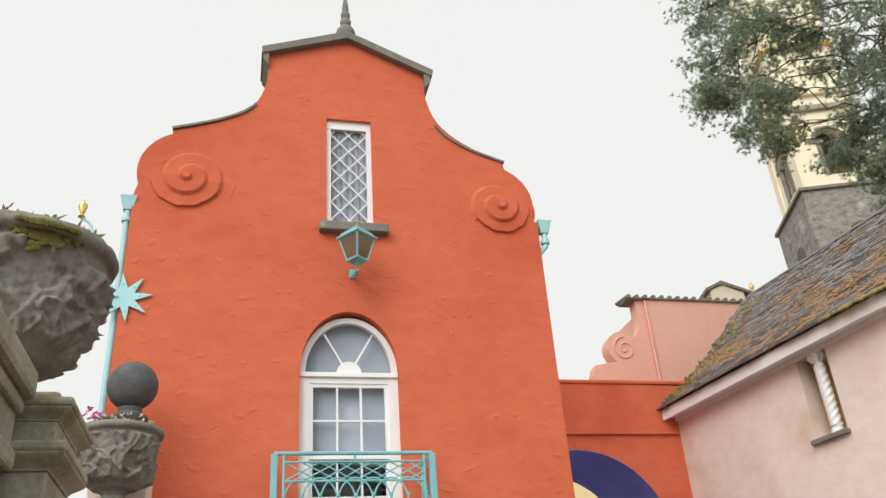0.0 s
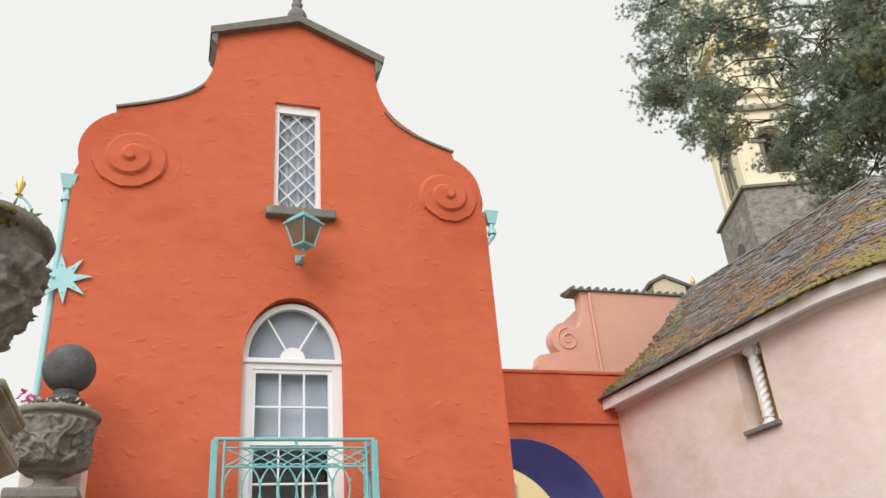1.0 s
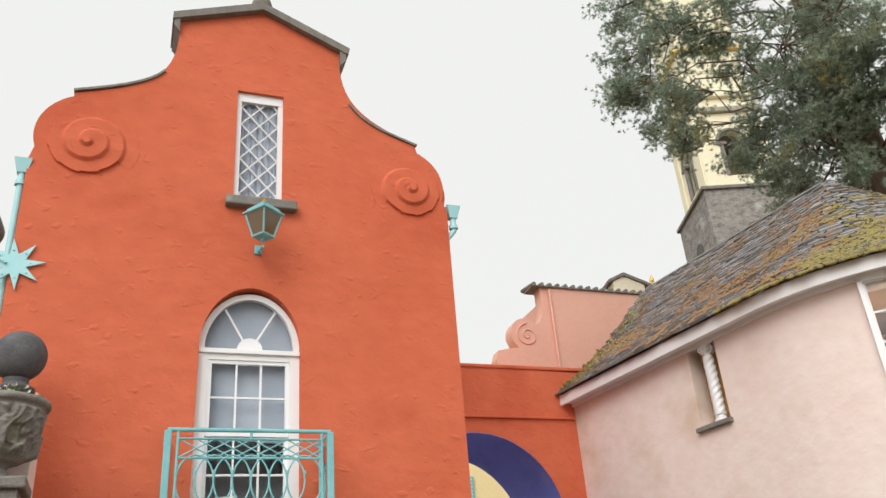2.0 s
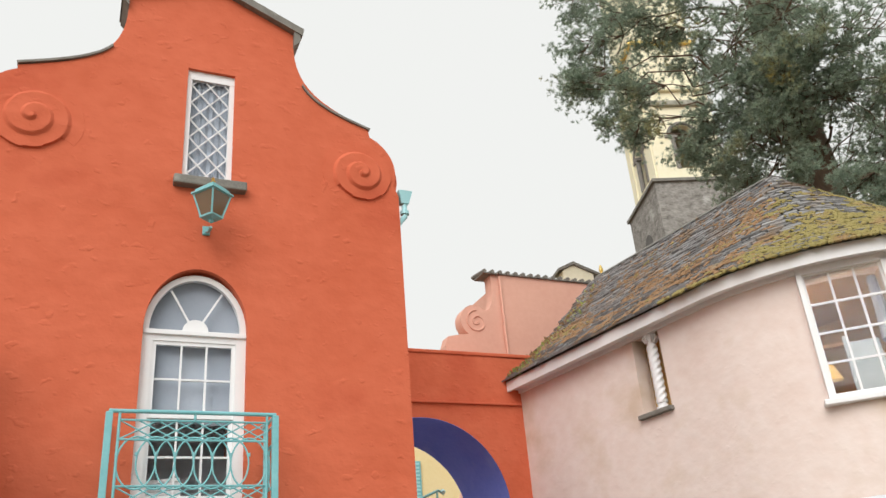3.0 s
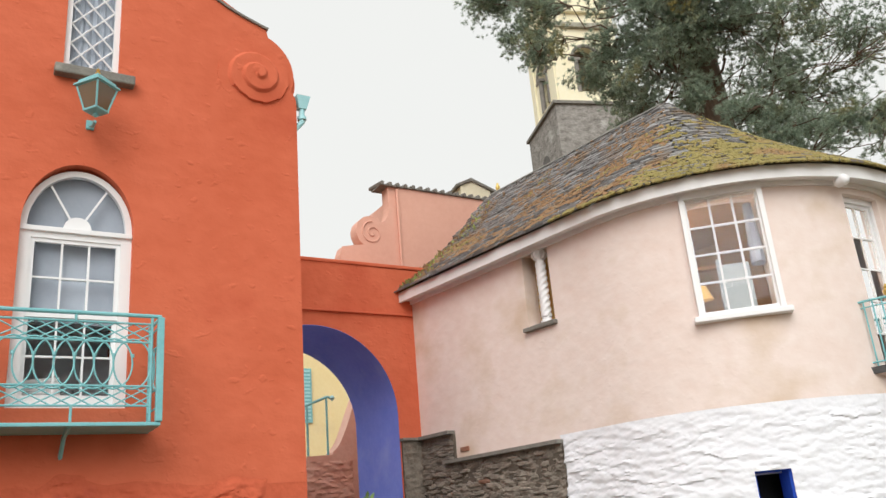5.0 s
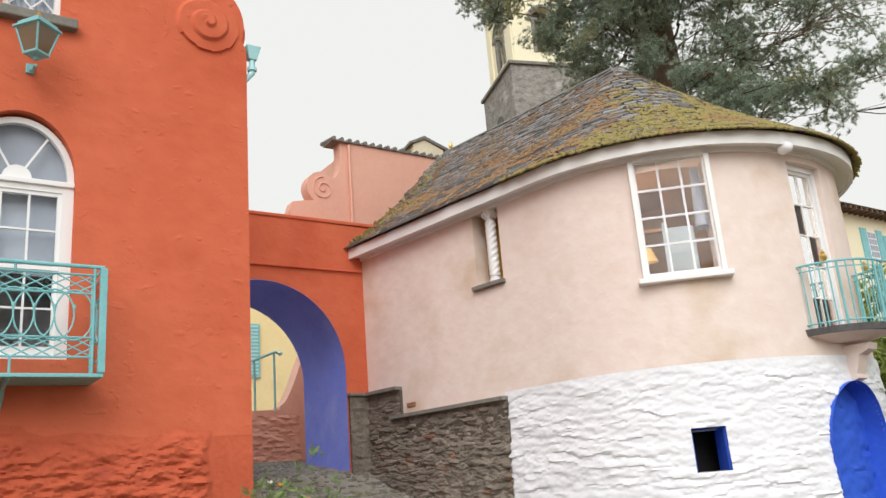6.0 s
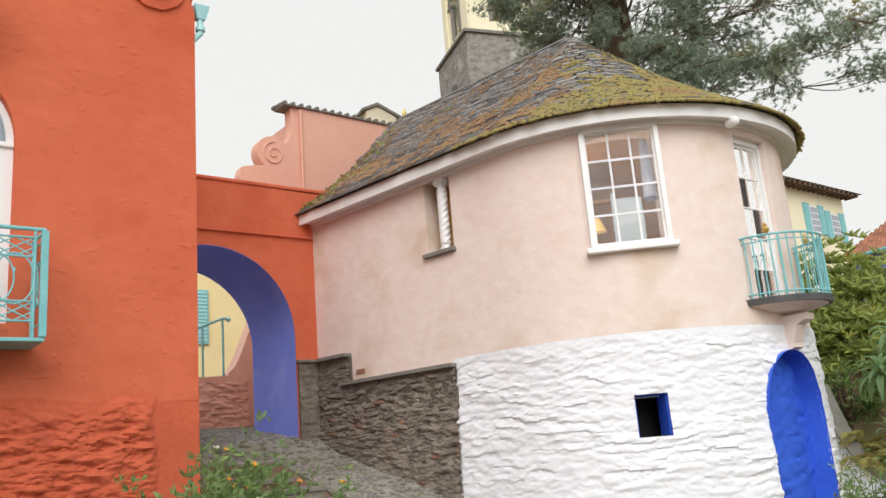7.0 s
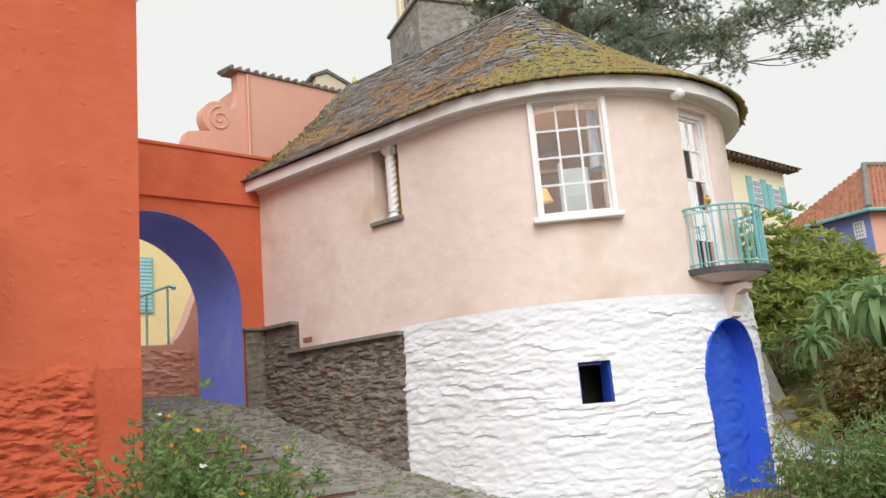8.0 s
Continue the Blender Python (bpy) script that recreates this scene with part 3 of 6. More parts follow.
part("sill", boxed(0.78, 1.68, FY - 0.12, FY + 0.1, 7.04, 7.17, bevel=0.02), COPING, house, "weathered slate window sill")

# balcony door with a fanlight
DW = DOOR_X1 - DOOR_X0
DC = (DOOR_X0 + DOOR_X1) / 2
bd = part("balcony_door", bmesh.new(), WHITE, house, "white glazed door with a fanlight", m=pose(DC, FY + 0.10, 0))
bm = bmesh.new()
hw = DW / 2
box(bm, -hw, -hw + 0.12, 0, 0.10, DOOR_Z0, SPRING - 0.05)
box(bm, hw - 0.12, hw, 0, 0.10, DOOR_Z0, SPRING - 0.05)
box(bm, -hw, hw, -0.03, 0.10, SPRING - 0.05, SPRING + 0.01, bevel=0.008)
box(bm, -hw + 0.12, hw - 0.12, 0.005, 0.10, SPRING - 0.12, SPRING - 0.05)
box(bm, -hw + 0.12, hw - 0.12, 0.005, 0.10, DOOR_Z0, DOOR_Z0 + 0.06)
fill(bd, bm, WHITE)
outer = [(math.cos(radians(a)) * hw, SPRING + 0.01 + math.sin(radians(a)) * 0.72) for a in range(0, 181, 6)]
innr = [(math.cos(radians(a)) * (hw - 0.07), SPRING + 0.01 + math.sin(radians(a)) * 0.65) for a in range(180, -1, -6)]
part("fanlight_frame", sheet(bmesh.new(), outer + innr, [], 0.0, 0.09), WHITE, bd)
hub = [(0.15 * math.cos(radians(a)), SPRING + 0.01 + 0.15 * math.sin(radians(a))) for a in range(0, 181, 12)]
part("fanlight_hub", sheet(bmesh.new(), hub, [], 0.005, 0.07), WHITE, bd)
for a in (58, 122):
    d = Vector((math.cos(radians(a)), 0, math.sin(radians(a)) * 1.1))
    p = Vector((0, 0.04, SPRING))
    part("fanlight_bar", tube(bmesh.new(), [p + d * 0.13, p + d * 0.56], 0.016, 4), WHITE, bd)
bm = bmesh.new()
bm.faces.new([bm.verts.new((x, 0.05, z)) for x, z in [(math.cos(radians(a)) * (hw - 0.05), SPRING + 0.01 + math.sin(radians(a)) * 0.67) for a in range(0, 181, 10)]])
o = part("pane", bm, GLASS, bd)
o.visible_shadow = False
sash(bd, -hw + 0.12, hw - 0.12, 0.02, 4.15, SPRING - 0.12, 3, 2, rail=0.045)
sash(bd, -hw + 0.12, hw - 0.12, 0.06, DOOR_Z0 + 0.06, 4.19, 3, 2, rail=0.045, bottom=0.10)
# added sheet: sky reflection of the fanlight and upper panes, as colour
part("blind", sheet(bmesh.new(), [(-hw, 4.12), (hw, 4.12), (hw, 5.92), (-hw, 5.92)], [], 0.16, 0.17), SKY_PANE, bd, "pale blue-grey sheet coloured as the sky's reflection")
# room back in pale grey that paints the lower panes' whitish reflections
bm = bmesh.new()
box(bm, -hw, hw, 0.9, 0.95, DOOR_Z0, 4.6)
part("room_back", bm, mat("pane_reflection_grey", (0.22, 0.23, 0.245), (0.34, 0.35, 0.36), 1.5), bd)
bm = bmesh.new()
for k in range(7):
    box(bm, -0.22, 0.34, 0.34, 0.36, 3.26 + 0.045 * k, 3.30 + 0.045 * k)
part("louvred_board", bm, WHITE, bd, "white slatted board standing inside", m=pose(0, 0, 0, 0, -6, 0))

# balcony
BY, BZ0, BZ1 = FY - 0.58, 2.92, 4.03
BX0, BX1 = 0.28, 1.96
bal = part("balcony", boxed(BX0 - 0.05, BX1 + 0.02, BY - 0.02, FY, BZ0 - 0.045, BZ0 - 0.005, bevel=0.008), TURQ, house, "turquoise wrought-iron balcony")


def bar(pts, r, seg=6):
    part("bar", tube(bmesh.new(), pts, r, seg), TURQ, bal, smooth=True)


bm = bmesh.new()
tube(bm, [(BX0, FY, BZ1), (BX0, BY, BZ1), (BX1, BY, BZ1), (BX1, FY, BZ1)], 0.022, 8)
part("handrail", bm, TURQ, bal, smooth=True)
for x in (BX0, BX1):
    part("corner_post", boxed(x - 0.035, x + 0.035, BY - 0.03, BY + 0.03, BZ0, BZ1 - 0.01, bevel=0.008), TURQ, bal)
for x in (BX0 + 0.10, (BX0 + BX1) / 2, BX1 - 0.09):
    if abs(x - (BX0 + BX1) / 2) < 0.01:
        bar([(x, BY, BZ0), (x, BY, BZ0 + 0.16)], 0.014)
        bar([(x, BY, BZ1 - 0.09), (x, BY, BZ1)], 0.014)
    else:
        bar([(x, BY, BZ0), (x, BY, BZ1)], 0.015)
fx0, fx1 = BX0 + 0.10, BX1 - 0.09
levels = (BZ0 + 0.16, BZ0 + 0.36, BZ1 - 0.29, BZ1 - 0.09)
for z in levels:
    bar([(fx0, BY, z), (fx1, BY, z)], 0.011)
cell = (fx1 - fx0) / 4
for k in range(8):
    cx = fx0 + cell * (k + 1) / 2
    if cx + cell / 2 > fx1 + 0.01:
        continue
    hz = (levels[2] - levels[1]) / 2
    part("hoop", tube(bmesh.new(), [(cx + cell / 2 * math.cos(a), BY, levels[1] + hz + (hz + 0.03) * math.sin(a)) for a in (2 * math.pi * i / 28 for i in range(29))], 0.0095, 5, caps=False), TURQ, bal, smooth=True)
for k in range(8):
    part("collar", tube(bmesh.new(), [(fx0 + cell * k / 2, BY, levels[1] + 0.30), (fx0 + cell * k / 2, BY, levels[1] + 0.335)], 0.017, 6), TURQ, bal)
for zz in ((levels[0], levels[1]), (levels[2], levels[3])):
    for k in range(8):
        x = fx0 + cell / 2 * k
        for a, b in ((0, 1), (1, 0)):
            bar([(x, BY + 0.006, zz[a]), (min(fx1, x + cell), BY + 0.006, zz[a] + (zz[b] - zz[a]) * min(1, (fx1 - x) / cell))], 0.008, 5)
for x in (BX0, BX1):
    for z in levels:
        bar([(x, BY, z), (x, FY + 0.03, z)], 0.010)
    for cy in (BY + 0.17, BY + 0.41):
        hz = (levels[2] - levels[1]) / 2
        part("hoop", tube(bmesh.new(), [(x, cy + 0.15 * math.cos(a), levels[1] + hz + hz * math.sin(a)) for a in (2 * math.pi * i / 20 for i in range(21))], 0.009, 5, caps=False), TURQ, bal, smooth=True)
    bar([(x, FY - 0.05, BZ0), (x, FY - 0.05, BZ1)], 0.015)
part("bracket", tube(bmesh.new(), [((BX0 + BX1) / 2, BY + 0.02, BZ0 - 0.04), ((BX0 + BX1) / 2, FY - 0.2, BZ0 - 0.10), ((BX0 + BX1) / 2, FY + 0.03, BZ0 - 0.3)], 0.022, 6), TURQ, bal)


# ---- volutes, coping, finial, pipes of the orange house ----
def volute(cx, cz, mirror, r):
    """A raised snail: steps along a spiral arm that widens towards the gable's edge."""
    bm = bmesh.new()
    nr, na = 34, 96
    g = []
    for i in range(nr + 1):
        rho = r * i / nr
        ring = []
        for k in range(na):
            a = 2 * math.pi * k / na
            turn = (a / (2 * math.pi)) % 1.0       # grows clockwise from the gable's middle
            ph = (rho / r) * 3.1 - turn
            saw = ph - math.floor(ph)
            lift = 0.13 * (1 - max(0.0, (math.floor(ph) + min(1, saw * 5) + turn) / 3.1))
            if math.floor(ph) + turn > 2.1 or i == nr:
                lift = -0.04
            x = rho * math.cos(-a) * mirror
            ring.append(bm.verts.new((cx + x, FY - 0.002 - lift, cz + rho * math.sin(-a))))
        g.append(ring)
    for a, b in zip(g, g[1:]):
        for k in range(na):
            bm.faces.new((a[k], a[(k + 1) % na], b[(k + 1) % na], b[k]))
    bmesh.ops.remove_doubles(bm, verts=bm.verts, dist=0.0005)
    return part("volute", bm, ORANGE, house, "raised spiral scroll", smooth=False)


volute(-0.87, 7.74, 1, 0.60)
volute(3.24, 7.59, -1, 0.55)

bm = bmesh.new()
up = 0.115
sheet(bm, [(CX - 1.22, 9.87), (CX, 10.31), (CX + 1.24, 9.74), (CX + 1.26, 9.74 + up), (CX, 10.31 + up * 1.1), (CX - 1.22, 9.87 + up)], [], FY - 0.10, FY + 0.55)
sheet(bm, [(CX - 1.20, 9.90), (CX - 1.20, 9.78), (CX - 1.12, 9.68), (CX - 1.12, 9.94)], [], FY - 0.08, FY + 0.5)
sheet(bm, [(CX + 1.21, 9.78), (CX + 1.21, 9.64), (CX + 1.12, 9.54), (CX + 1.12, 9.84)], [], FY - 0.08, FY + 0.5)
part("gable_coping", bm, COPING, house, "weathered slate gable coping")
for side, zc in ((-1, 7.83), (1, 7.68)):
    c = bez((CX + side * (2.31 if side < 0 else 2.22), zc + 0.655), (CX + side * (1.6 if side < 0 else 1.55), zc + 0.875), (CX + side * 1.12, zc + 1.02), (CX + side * 1.115, 9.45), 16)[:12]
    bm = bmesh.new()
    tp = [(x + side * 0.012, z + 0.03) for x, z in c]
    sheet(bm, c + tp[::-1], [], FY - 0.03, FY + 0.48)
    part("shoulder_coping", bm, COPING, house)
bm = lathe(bmesh.new(), [(0.10, 10.56), (0.10, 10.60), (0.06, 10.62), (0.10, 10.66), (0.135, 10.72), (0.15, 10.79), (0.135, 10.86), (0.10, 10.92), (0.06, 10.95), (0.075, 10.98),
                         (0.085, 11.05), (0.055, 11.10), (0.07, 11.14), (0.072, 11.2), (0.045, 11.25), (0.055, 11.3), (0.03, 11.5), (0.01, 11.7)], 20, (CX + 0.01, FY + 0.2, -0.155))
part("finial", bm, COPING, house, "turned stone finial with a ball", smooth=True)


def hopper(x, y, z, length, slant):
    bm = bmesh.new()
    vs0 = [bm.verts.new((x + a * 0.10, y + b * 0.09, z + 0.12)) for a, b in ((-1, -1), (1, -1), (1, 1), (-1, 1))]
    vs1 = [bm.verts.new((x + a * 0.055, y + b * 0.05, z - 0.06)) for a, b in ((-1, -1), (1, -1), (1, 1), (-1, 1))]
    bm.faces.new(vs0)
    bm.faces.new(vs1[::-1])
    for k in range(4):
        bm.faces.new((vs0[k], vs0[(k + 1) % 4], vs1[(k + 1) % 4], vs1[k]))
    pipe = part("downpipe", tube(bmesh.new(), [(x, y, z - 0.04), (x, y, z - 0.25), (x + slant, y + 0.02, z - 0.5), (x + slant, y + 0.02, z - length)], 0.04, 12), TURQ_PALE, house, "pale turquoise rainwater pipe", smooth=True)
    part("hopper_head", bm, TURQ_PALE, pipe)
    part("pipe_collar", tube(bmesh.new(), [(x, y, z - 0.22), (x, y, z - 0.17)], 0.062, 12), TURQ_PALE, pipe, smooth=True)


hopper(-1.565, FY + 0.06, 7.30, 7.0, 0.0)
hopper(3.89, FY + 0.06, 7.30, 1.1, -0.20)
bm = bmesh.new()
star = []
for k in range(16):
    a = 2 * math.pi * k / 16 + radians(8)
    r = 0.32 if k % 2 == 0 else 0.125
    star.append((-1.47 + r * math.cos(a), 6.02 + r * math.sin(a)))
sheet(bm, star, [], FY - 0.035, FY - 0.015)
sp = part("star_plate", bm, TURQ_PALE, house, "pale turquoise eight-pointed iron star plate")
for k in range(0, 16, 2):
    a = 2 * math.pi * k / 16 + radians(8)
    part("rivet", lathe(bmesh.new(), [(0.012, 0), (0.010, 0.008), (0.004, 0.012)], 8), TURQ_PALE, sp, m=pose(-1.47 + 0.17 * math.cos(a), FY - 0.034, 6.02 + 0.17 * math.sin(a), 90, 0, 0))
bpts = bez((-1.55, FY - 0.05, 6.02), (-1.95, FY - 0.06, 6.2), (-1.75, FY - 0.06, 6.95), (-2.06, FY - 0.06, 7.03), 18)
arm = tagged(part("flower_bracket", tube(bmesh.new(), bpts, 0.016, 6), TURQ_PALE, smooth=True), "thin curved turquoise iron bracket with gilt tip", "bracket")
part("gilt_tip", lathe(bmesh.new(), [(0.02, 0), (0.045, 0.02), (0.02, 0.05), (0.055, 0.16), (0.05, 0.19), (0.015, 0.21), (0.012, 0.27)], 12), GOLD, arm, "gilded lantern-shaped tip", smooth=True, m=pose(*bpts[-1]))

# wall lantern under the gable window
lan = thing("wall_lantern", "turquoise four-sided wall lantern with amber glass", "lantern", pose(1.21, FY - 0.42, 6.44, 0, 0, 38) @ Matrix.Diagonal((0.92, 0.92, 0.80, 1)))
bm = bmesh.new()
R0, R1, HT = 0.095, 0.165, 0.36
for k in range(4):
    a = math.pi / 2 * k + math.pi / 4
    ca, sa = math.cos(a) * 1.41, math.sin(a) * 1.41
    part("corner_bar", tube(bmesh.new(), [(R0 * ca, R0 * sa, 0), (R1 * ca, R1 * sa, HT)], 0.013, 5), TURQ, lan)
    b = a + math.pi / 2
    cb, sb = math.cos(b) * 1.41, math.sin(b) * 1.41
    bm = bmesh.new()
    bm.faces.new([bm.verts.new(v) for v in ((R0 * ca, R0 * sa, 0), (R0 * cb, R0 * sb, 0), (R1 * cb, R1 * sb, HT), (R1 * ca, R1 * sa, HT))])
    o = part("pane", bm, AMBER, lan, "amber glass pane")
    o.visible_shadow = False
part("base", lathe(bmesh.new(), [(0.02, -0.09), (0.035, -0.07), (0.03, -0.04), (0.15, -0.015), (0.155, 0.01)], 4), TURQ, lan, m=pose(0, 0, 0, 0, 0, 45))
part("hood", lathe(bmesh.new(), [(0.235, HT), (0.275, HT + 0.015), (0.27, HT + 0.04), (0.22, HT + 0.075), (0.22, HT + 0.10), (0.03, HT + 0.24)], 4), TURQ, lan, m=pose(0, 0, 0, 0, 0, 45))
part("gilt_knob", lathe(bmesh.new(), [(0.02, HT + 0.22), (0.035, HT + 0.25), (0.015, HT + 0.28), (0.025, HT + 0.30), (0.005, HT + 0.33)], 10), GOLD, lan, "gilded knob", smooth=True)
inv = lan.matrix_world.inverted()
part("bracket_arm", tube(bmesh.new(), [inv @ Vector(p) for p in ((1.21, FY - 0.42, 6.31), (1.21, FY - 0.25, 6.33), (1.21, FY + 0.02, 6.46))], 0.02, 6), TURQ, lan)
part("wall_plate", boxed(-0.045, 0.045, 0, 0.03, -0.06, 0.06, bevel=0.008), TURQ, lan, m=inv @ pose(1.21, FY - 0.026, 6.46))

# ---- pink house: windows, balcony, corbel, camera-shaped floodlight ----
sc = (W_S0 + W_S1) / 2
pw = part("sash_window", bmesh.new(), WHITE, pink, "white twelve-pane sash window", m=around(sc, W_Z0))
pwid = W_S1 - W_S0
ht = W_Z1 - W_Z0
bm = bmesh.new()
box(bm, -pwid / 2, -pwid / 2 + 0.065, -0.05, 0.12, 0.0, ht)
box(bm, pwid / 2 - 0.065, pwid / 2, -0.05, 0.12, 0.0, ht)
box(bm, -pwid / 2, pwid / 2, -0.05, 0.12, ht - 0.05, ht + 0.10)
fill(pw, bm, WHITE)
part("sill", boxed(-pwid / 2 - 0.07, pwid / 2 + 0.07, -0.11, 0.12, -0.075, -0.005, bevel=0.01), WHITE, pw)
sash(pw, -pwid / 2 + 0.06, pwid / 2 - 0.06, 0.02, 0.0, ht - 0.03, 3, 4, rail=0.035, bar=0.027, bottom=0.07)

fc = (FD_S0 + FD_S1) / 2
fd = part("balcony_door", bmesh.new(), WHITE, pink, "white glazed balcony door in a deep reveal", m=around(fc, FD_Z0))
fwid, fht = FD_S1 - FD_S0, FD_Z1 - FD_Z0
bm = bmesh.new()
box(bm, -fwid / 2, -fwid / 2 + 0.07, 0.10, 0.22, 0.0, fht)
box(bm, fwid / 2 - 0.07, fwid / 2, 0.10, 0.22, 0.0, fht)
box(bm, -fwid / 2, fwid / 2, 0.10, 0.22, fht - 0.08, fht)
fill(fd, bm, WHITE)
sash(fd, -fwid / 2 + 0.07, fwid / 2 - 0.07, 0.14, 0.02, fht - 0.08, 2, 5, rail=0.05, bottom=0.12)

# slit window with a twisted column
sl = part("slit_window", bmesh.new(), PINK, pink, "narrow window with a white twisted column", m=around((SL_S0 + SL_S1) / 2, SL_Z0))
sw, sh = SL_S1 - SL_S0, SL_Z1 - SL_Z0
fill(sl, boxed(-sw / 2 - 0.07, sw / 2 + 0.04, -0.08, 0.1, -0.07, -0.003, bevel=0.01), COPING)
bm = bmesh.new()
seg, rings = 20, []
for j in range(110):
    z = 0.10 + (sh - 0.30) * j / 109
    ring = []
    for k in range(seg):
        a = 2 * math.pi * k / seg
        r = 0.080 + 0.008 * math.sin(4 * a - z * 62)
        ring.append(bm.verts.new((0.06 + r * math.cos(a), 0.06 + r * math.sin(a), z)))
    rings.append(ring)
for a, b in zip(rings, rings[1:]):
    for k in range(seg):
        bm.faces.new((a[k], a[(k + 1) % seg], b[(k + 1) % seg], b[k]))
part("column", bm, WHITE, sl, "white twisted column", smooth=True)
part("column_base", lathe(bmesh.new(), [(0.10, 0), (0.10, 0.04), (0.075, 0.055), (0.08, 0.075), (0.055, 0.11)], 16, (0.06, 0.06, 0)), WHITE, sl, smooth=True)
bm = lathe(bmesh.new(), [(0.055, sh - 0.21), (0.07, sh - 0.20), (0.06, sh - 0.17), (0.10, sh - 0.05), (0.10, sh + 0.0)], 16, (0.06, 0.06, 0))
for k in range(8):
    a = math.pi / 4 * k
    tube(bm, [(0.06 + 0.07 * math.cos(a), 0.06 + 0.07 * math.sin(a), sh - 0.15), (0.06 + 0.12 * math.cos(a), 0.06 + 0.12 * math.sin(a), sh - 0.09), (0.06 + 0.105 * math.cos(a), 0.06 + 0.105 * math.sin(a), sh - 0.05)], 0.02, 5)
part("capital", bm, WHITE, sl, "carved leafy capital", smooth=True)
bm = bmesh.new()
bm.faces.new([bm.verts.new(v) for v in ((-sw / 2, 0.2, 0), (sw / 2, 0.2, 0), (sw / 2, 0.2, sh), (-sw / 2, 0.2, sh))])
o = part("pane", bm, GLASS, sl)
o.visible_shadow = False

# added panel; its ochre paints the warm interior light seen through the glass
part("inner_lining", boxed(-sw / 2 - 0.1, sw / 2 + 0.1, 0.37, 0.40, -0.1, sh + 0.1), mat("warm_lit_ochre", (0.62, 0.40, 0.12), (0.70, 0.48, 0.18), 2, 0.7, 0.1), sl, "ochre panel coloured like a warmly lit interior")

# the room behind the sash window, warmly lit by its own lamp
room = part("room", bmesh.new(), WOOD, pink, "wood-lined room with a warm lamp")
INT = mat("room_plaster", (0.36, 0.25, 0.14), (0.44, 0.32, 0.19), 2, 0.9, 0.1)
part("room_floor", lathe(bmesh.new(), [(PR - 0.2, STONE_Z - 0.02), (PR - 0.2, STONE_Z + 0.03)], 40, (PC.x, PC.y, 0)), WOOD, room)
fill(room, boxed(8.5, 13.2, 10.2, 10.3, STONE_Z, EAVE_Z), INT)
part("room_partition", boxed(11.6, 11.7, 8.3, 10.2, STONE_Z, EAVE_Z), WOOD, room)
part("room_ceiling", lathe(bmesh.new(), [(PR - 0.1, EAVE_Z - 0.04), (PR - 0.1, EAVE_Z)], 40, (PC.x, PC.y, 0)), WOOD, room)
m = around(sc, W_Z0)
part("picture_board", boxed(-0.18, 0.30, 0.42, 0.46, 0.0, 0.85, bevel=0.01), mat("grey_canvas", (0.34, 0.38, 0.40), (0.42, 0.46, 0.47), 3, 0.8, 0.1), room, "framed grey board standing at the window", m=m)
part("curtain", tube(bmesh.new(), [(0.40, 0.30, 0.75), (0.40, 0.30, 1.62)], [0.10, 0.06], 9), mat("striped_cloth", (0.55, 0.56, 0.6), (0.12, 0.13, 0.2), 14, 0.9, 0.1, stretch=(1, 1, 0.05)), room, "grey striped curtain", m=m)
part("shelf", boxed(-0.5, 0.35, 0.9, 1.1, 0.82, 0.86), WOOD, room, m=m)
lampb = part("lamp_shade", lathe(bmesh.new(), [(0.16, 0.0), (0.08, 0.2)], 16), mat("lamp_shade", (0.6, 0.36, 0.10), (0.66, 0.42, 0.14), 3, 0.8, 0), room, "glowing yellow lamp shade", m=m @ pose(-0.42, 0.75, 0.35))
em = lampb.data.materials[0].node_tree.nodes["Principled BSDF"]
em.inputs["Emission Color"].default_value, em.inputs["Emission Strength"].default_value = (1.0, 0.62, 0.22, 1), 0.25
rl = new("room_lamp", bpy.data.lights.new("room_lamp", "POINT"))
rl.data.energy, rl.data.color, rl.data.shadow_soft_size = 20, (1.0, 0.72, 0.42), 0.12
rl.matrix_world = m @ pose(-1.1, 0.75, 1.0)

# round balcony on a corbel
BALC = s_at(60.5)
rb = part("round_balcony", bmesh.new(), COPING, pink, "round turquoise-railed balcony on a corbel", m=around(BALC, 3.16))
RBR = 0.72
half = [(RBR * math.cos(radians(a)), -RBR * math.sin(radians(a))) for a in range(0, 181, 6)]
bm = bmesh.new()
lo = [bm.verts.new((x * 1.05, y * 1.05 + 0.12, -0.085)) for x, y in half]
hi = [bm.verts.new((x * 1.08, y * 1.08 + 0.12, 0.0)) for x, y in half]
bm.faces.new(lo)
bm.faces.new(hi[::-1])
for k in range(len(half)):
    bm.faces.new((lo[k - 1], lo[k], hi[k], hi[k - 1]))
fill(rb, bm, DARK_STONE)
bm = bmesh.new()
lo = [bm.verts.new((x * 0.55, y * 0.55 + 0.1, -0.17)) for x, y in half]
hi = [bm.verts.new((x * 1.0, y * 0.97 + 0.12, -0.085)) for x, y in half]
bm.faces.new(lo)
bm.faces.new(hi[::-1])
for k in range(len(half)):
    bm.faces.new((lo[k - 1], lo[k], hi[k], hi[k - 1]))
part("moulding", bm, PINK, rb)
cor = [(0.05, -0.22), (-0.36, -0.22), (-0.34, -0.30), (-0.20, -0.36), (-0.16, -0.50), (-0.12, -0.60), (-0.13, -0.66), (-0.05, -0.69), (0.05, -0.69)]
bm = sheet(bmesh.new(), cor, [], -0.12, 0.12)
bmesh.ops.rotate(bm, verts=bm.verts, cent=(0, 0, 0), matrix=Matrix.Rotation(radians(90), 3, "Z"))
part("corbel", bm, PINK, rb, "carved pink corbel")
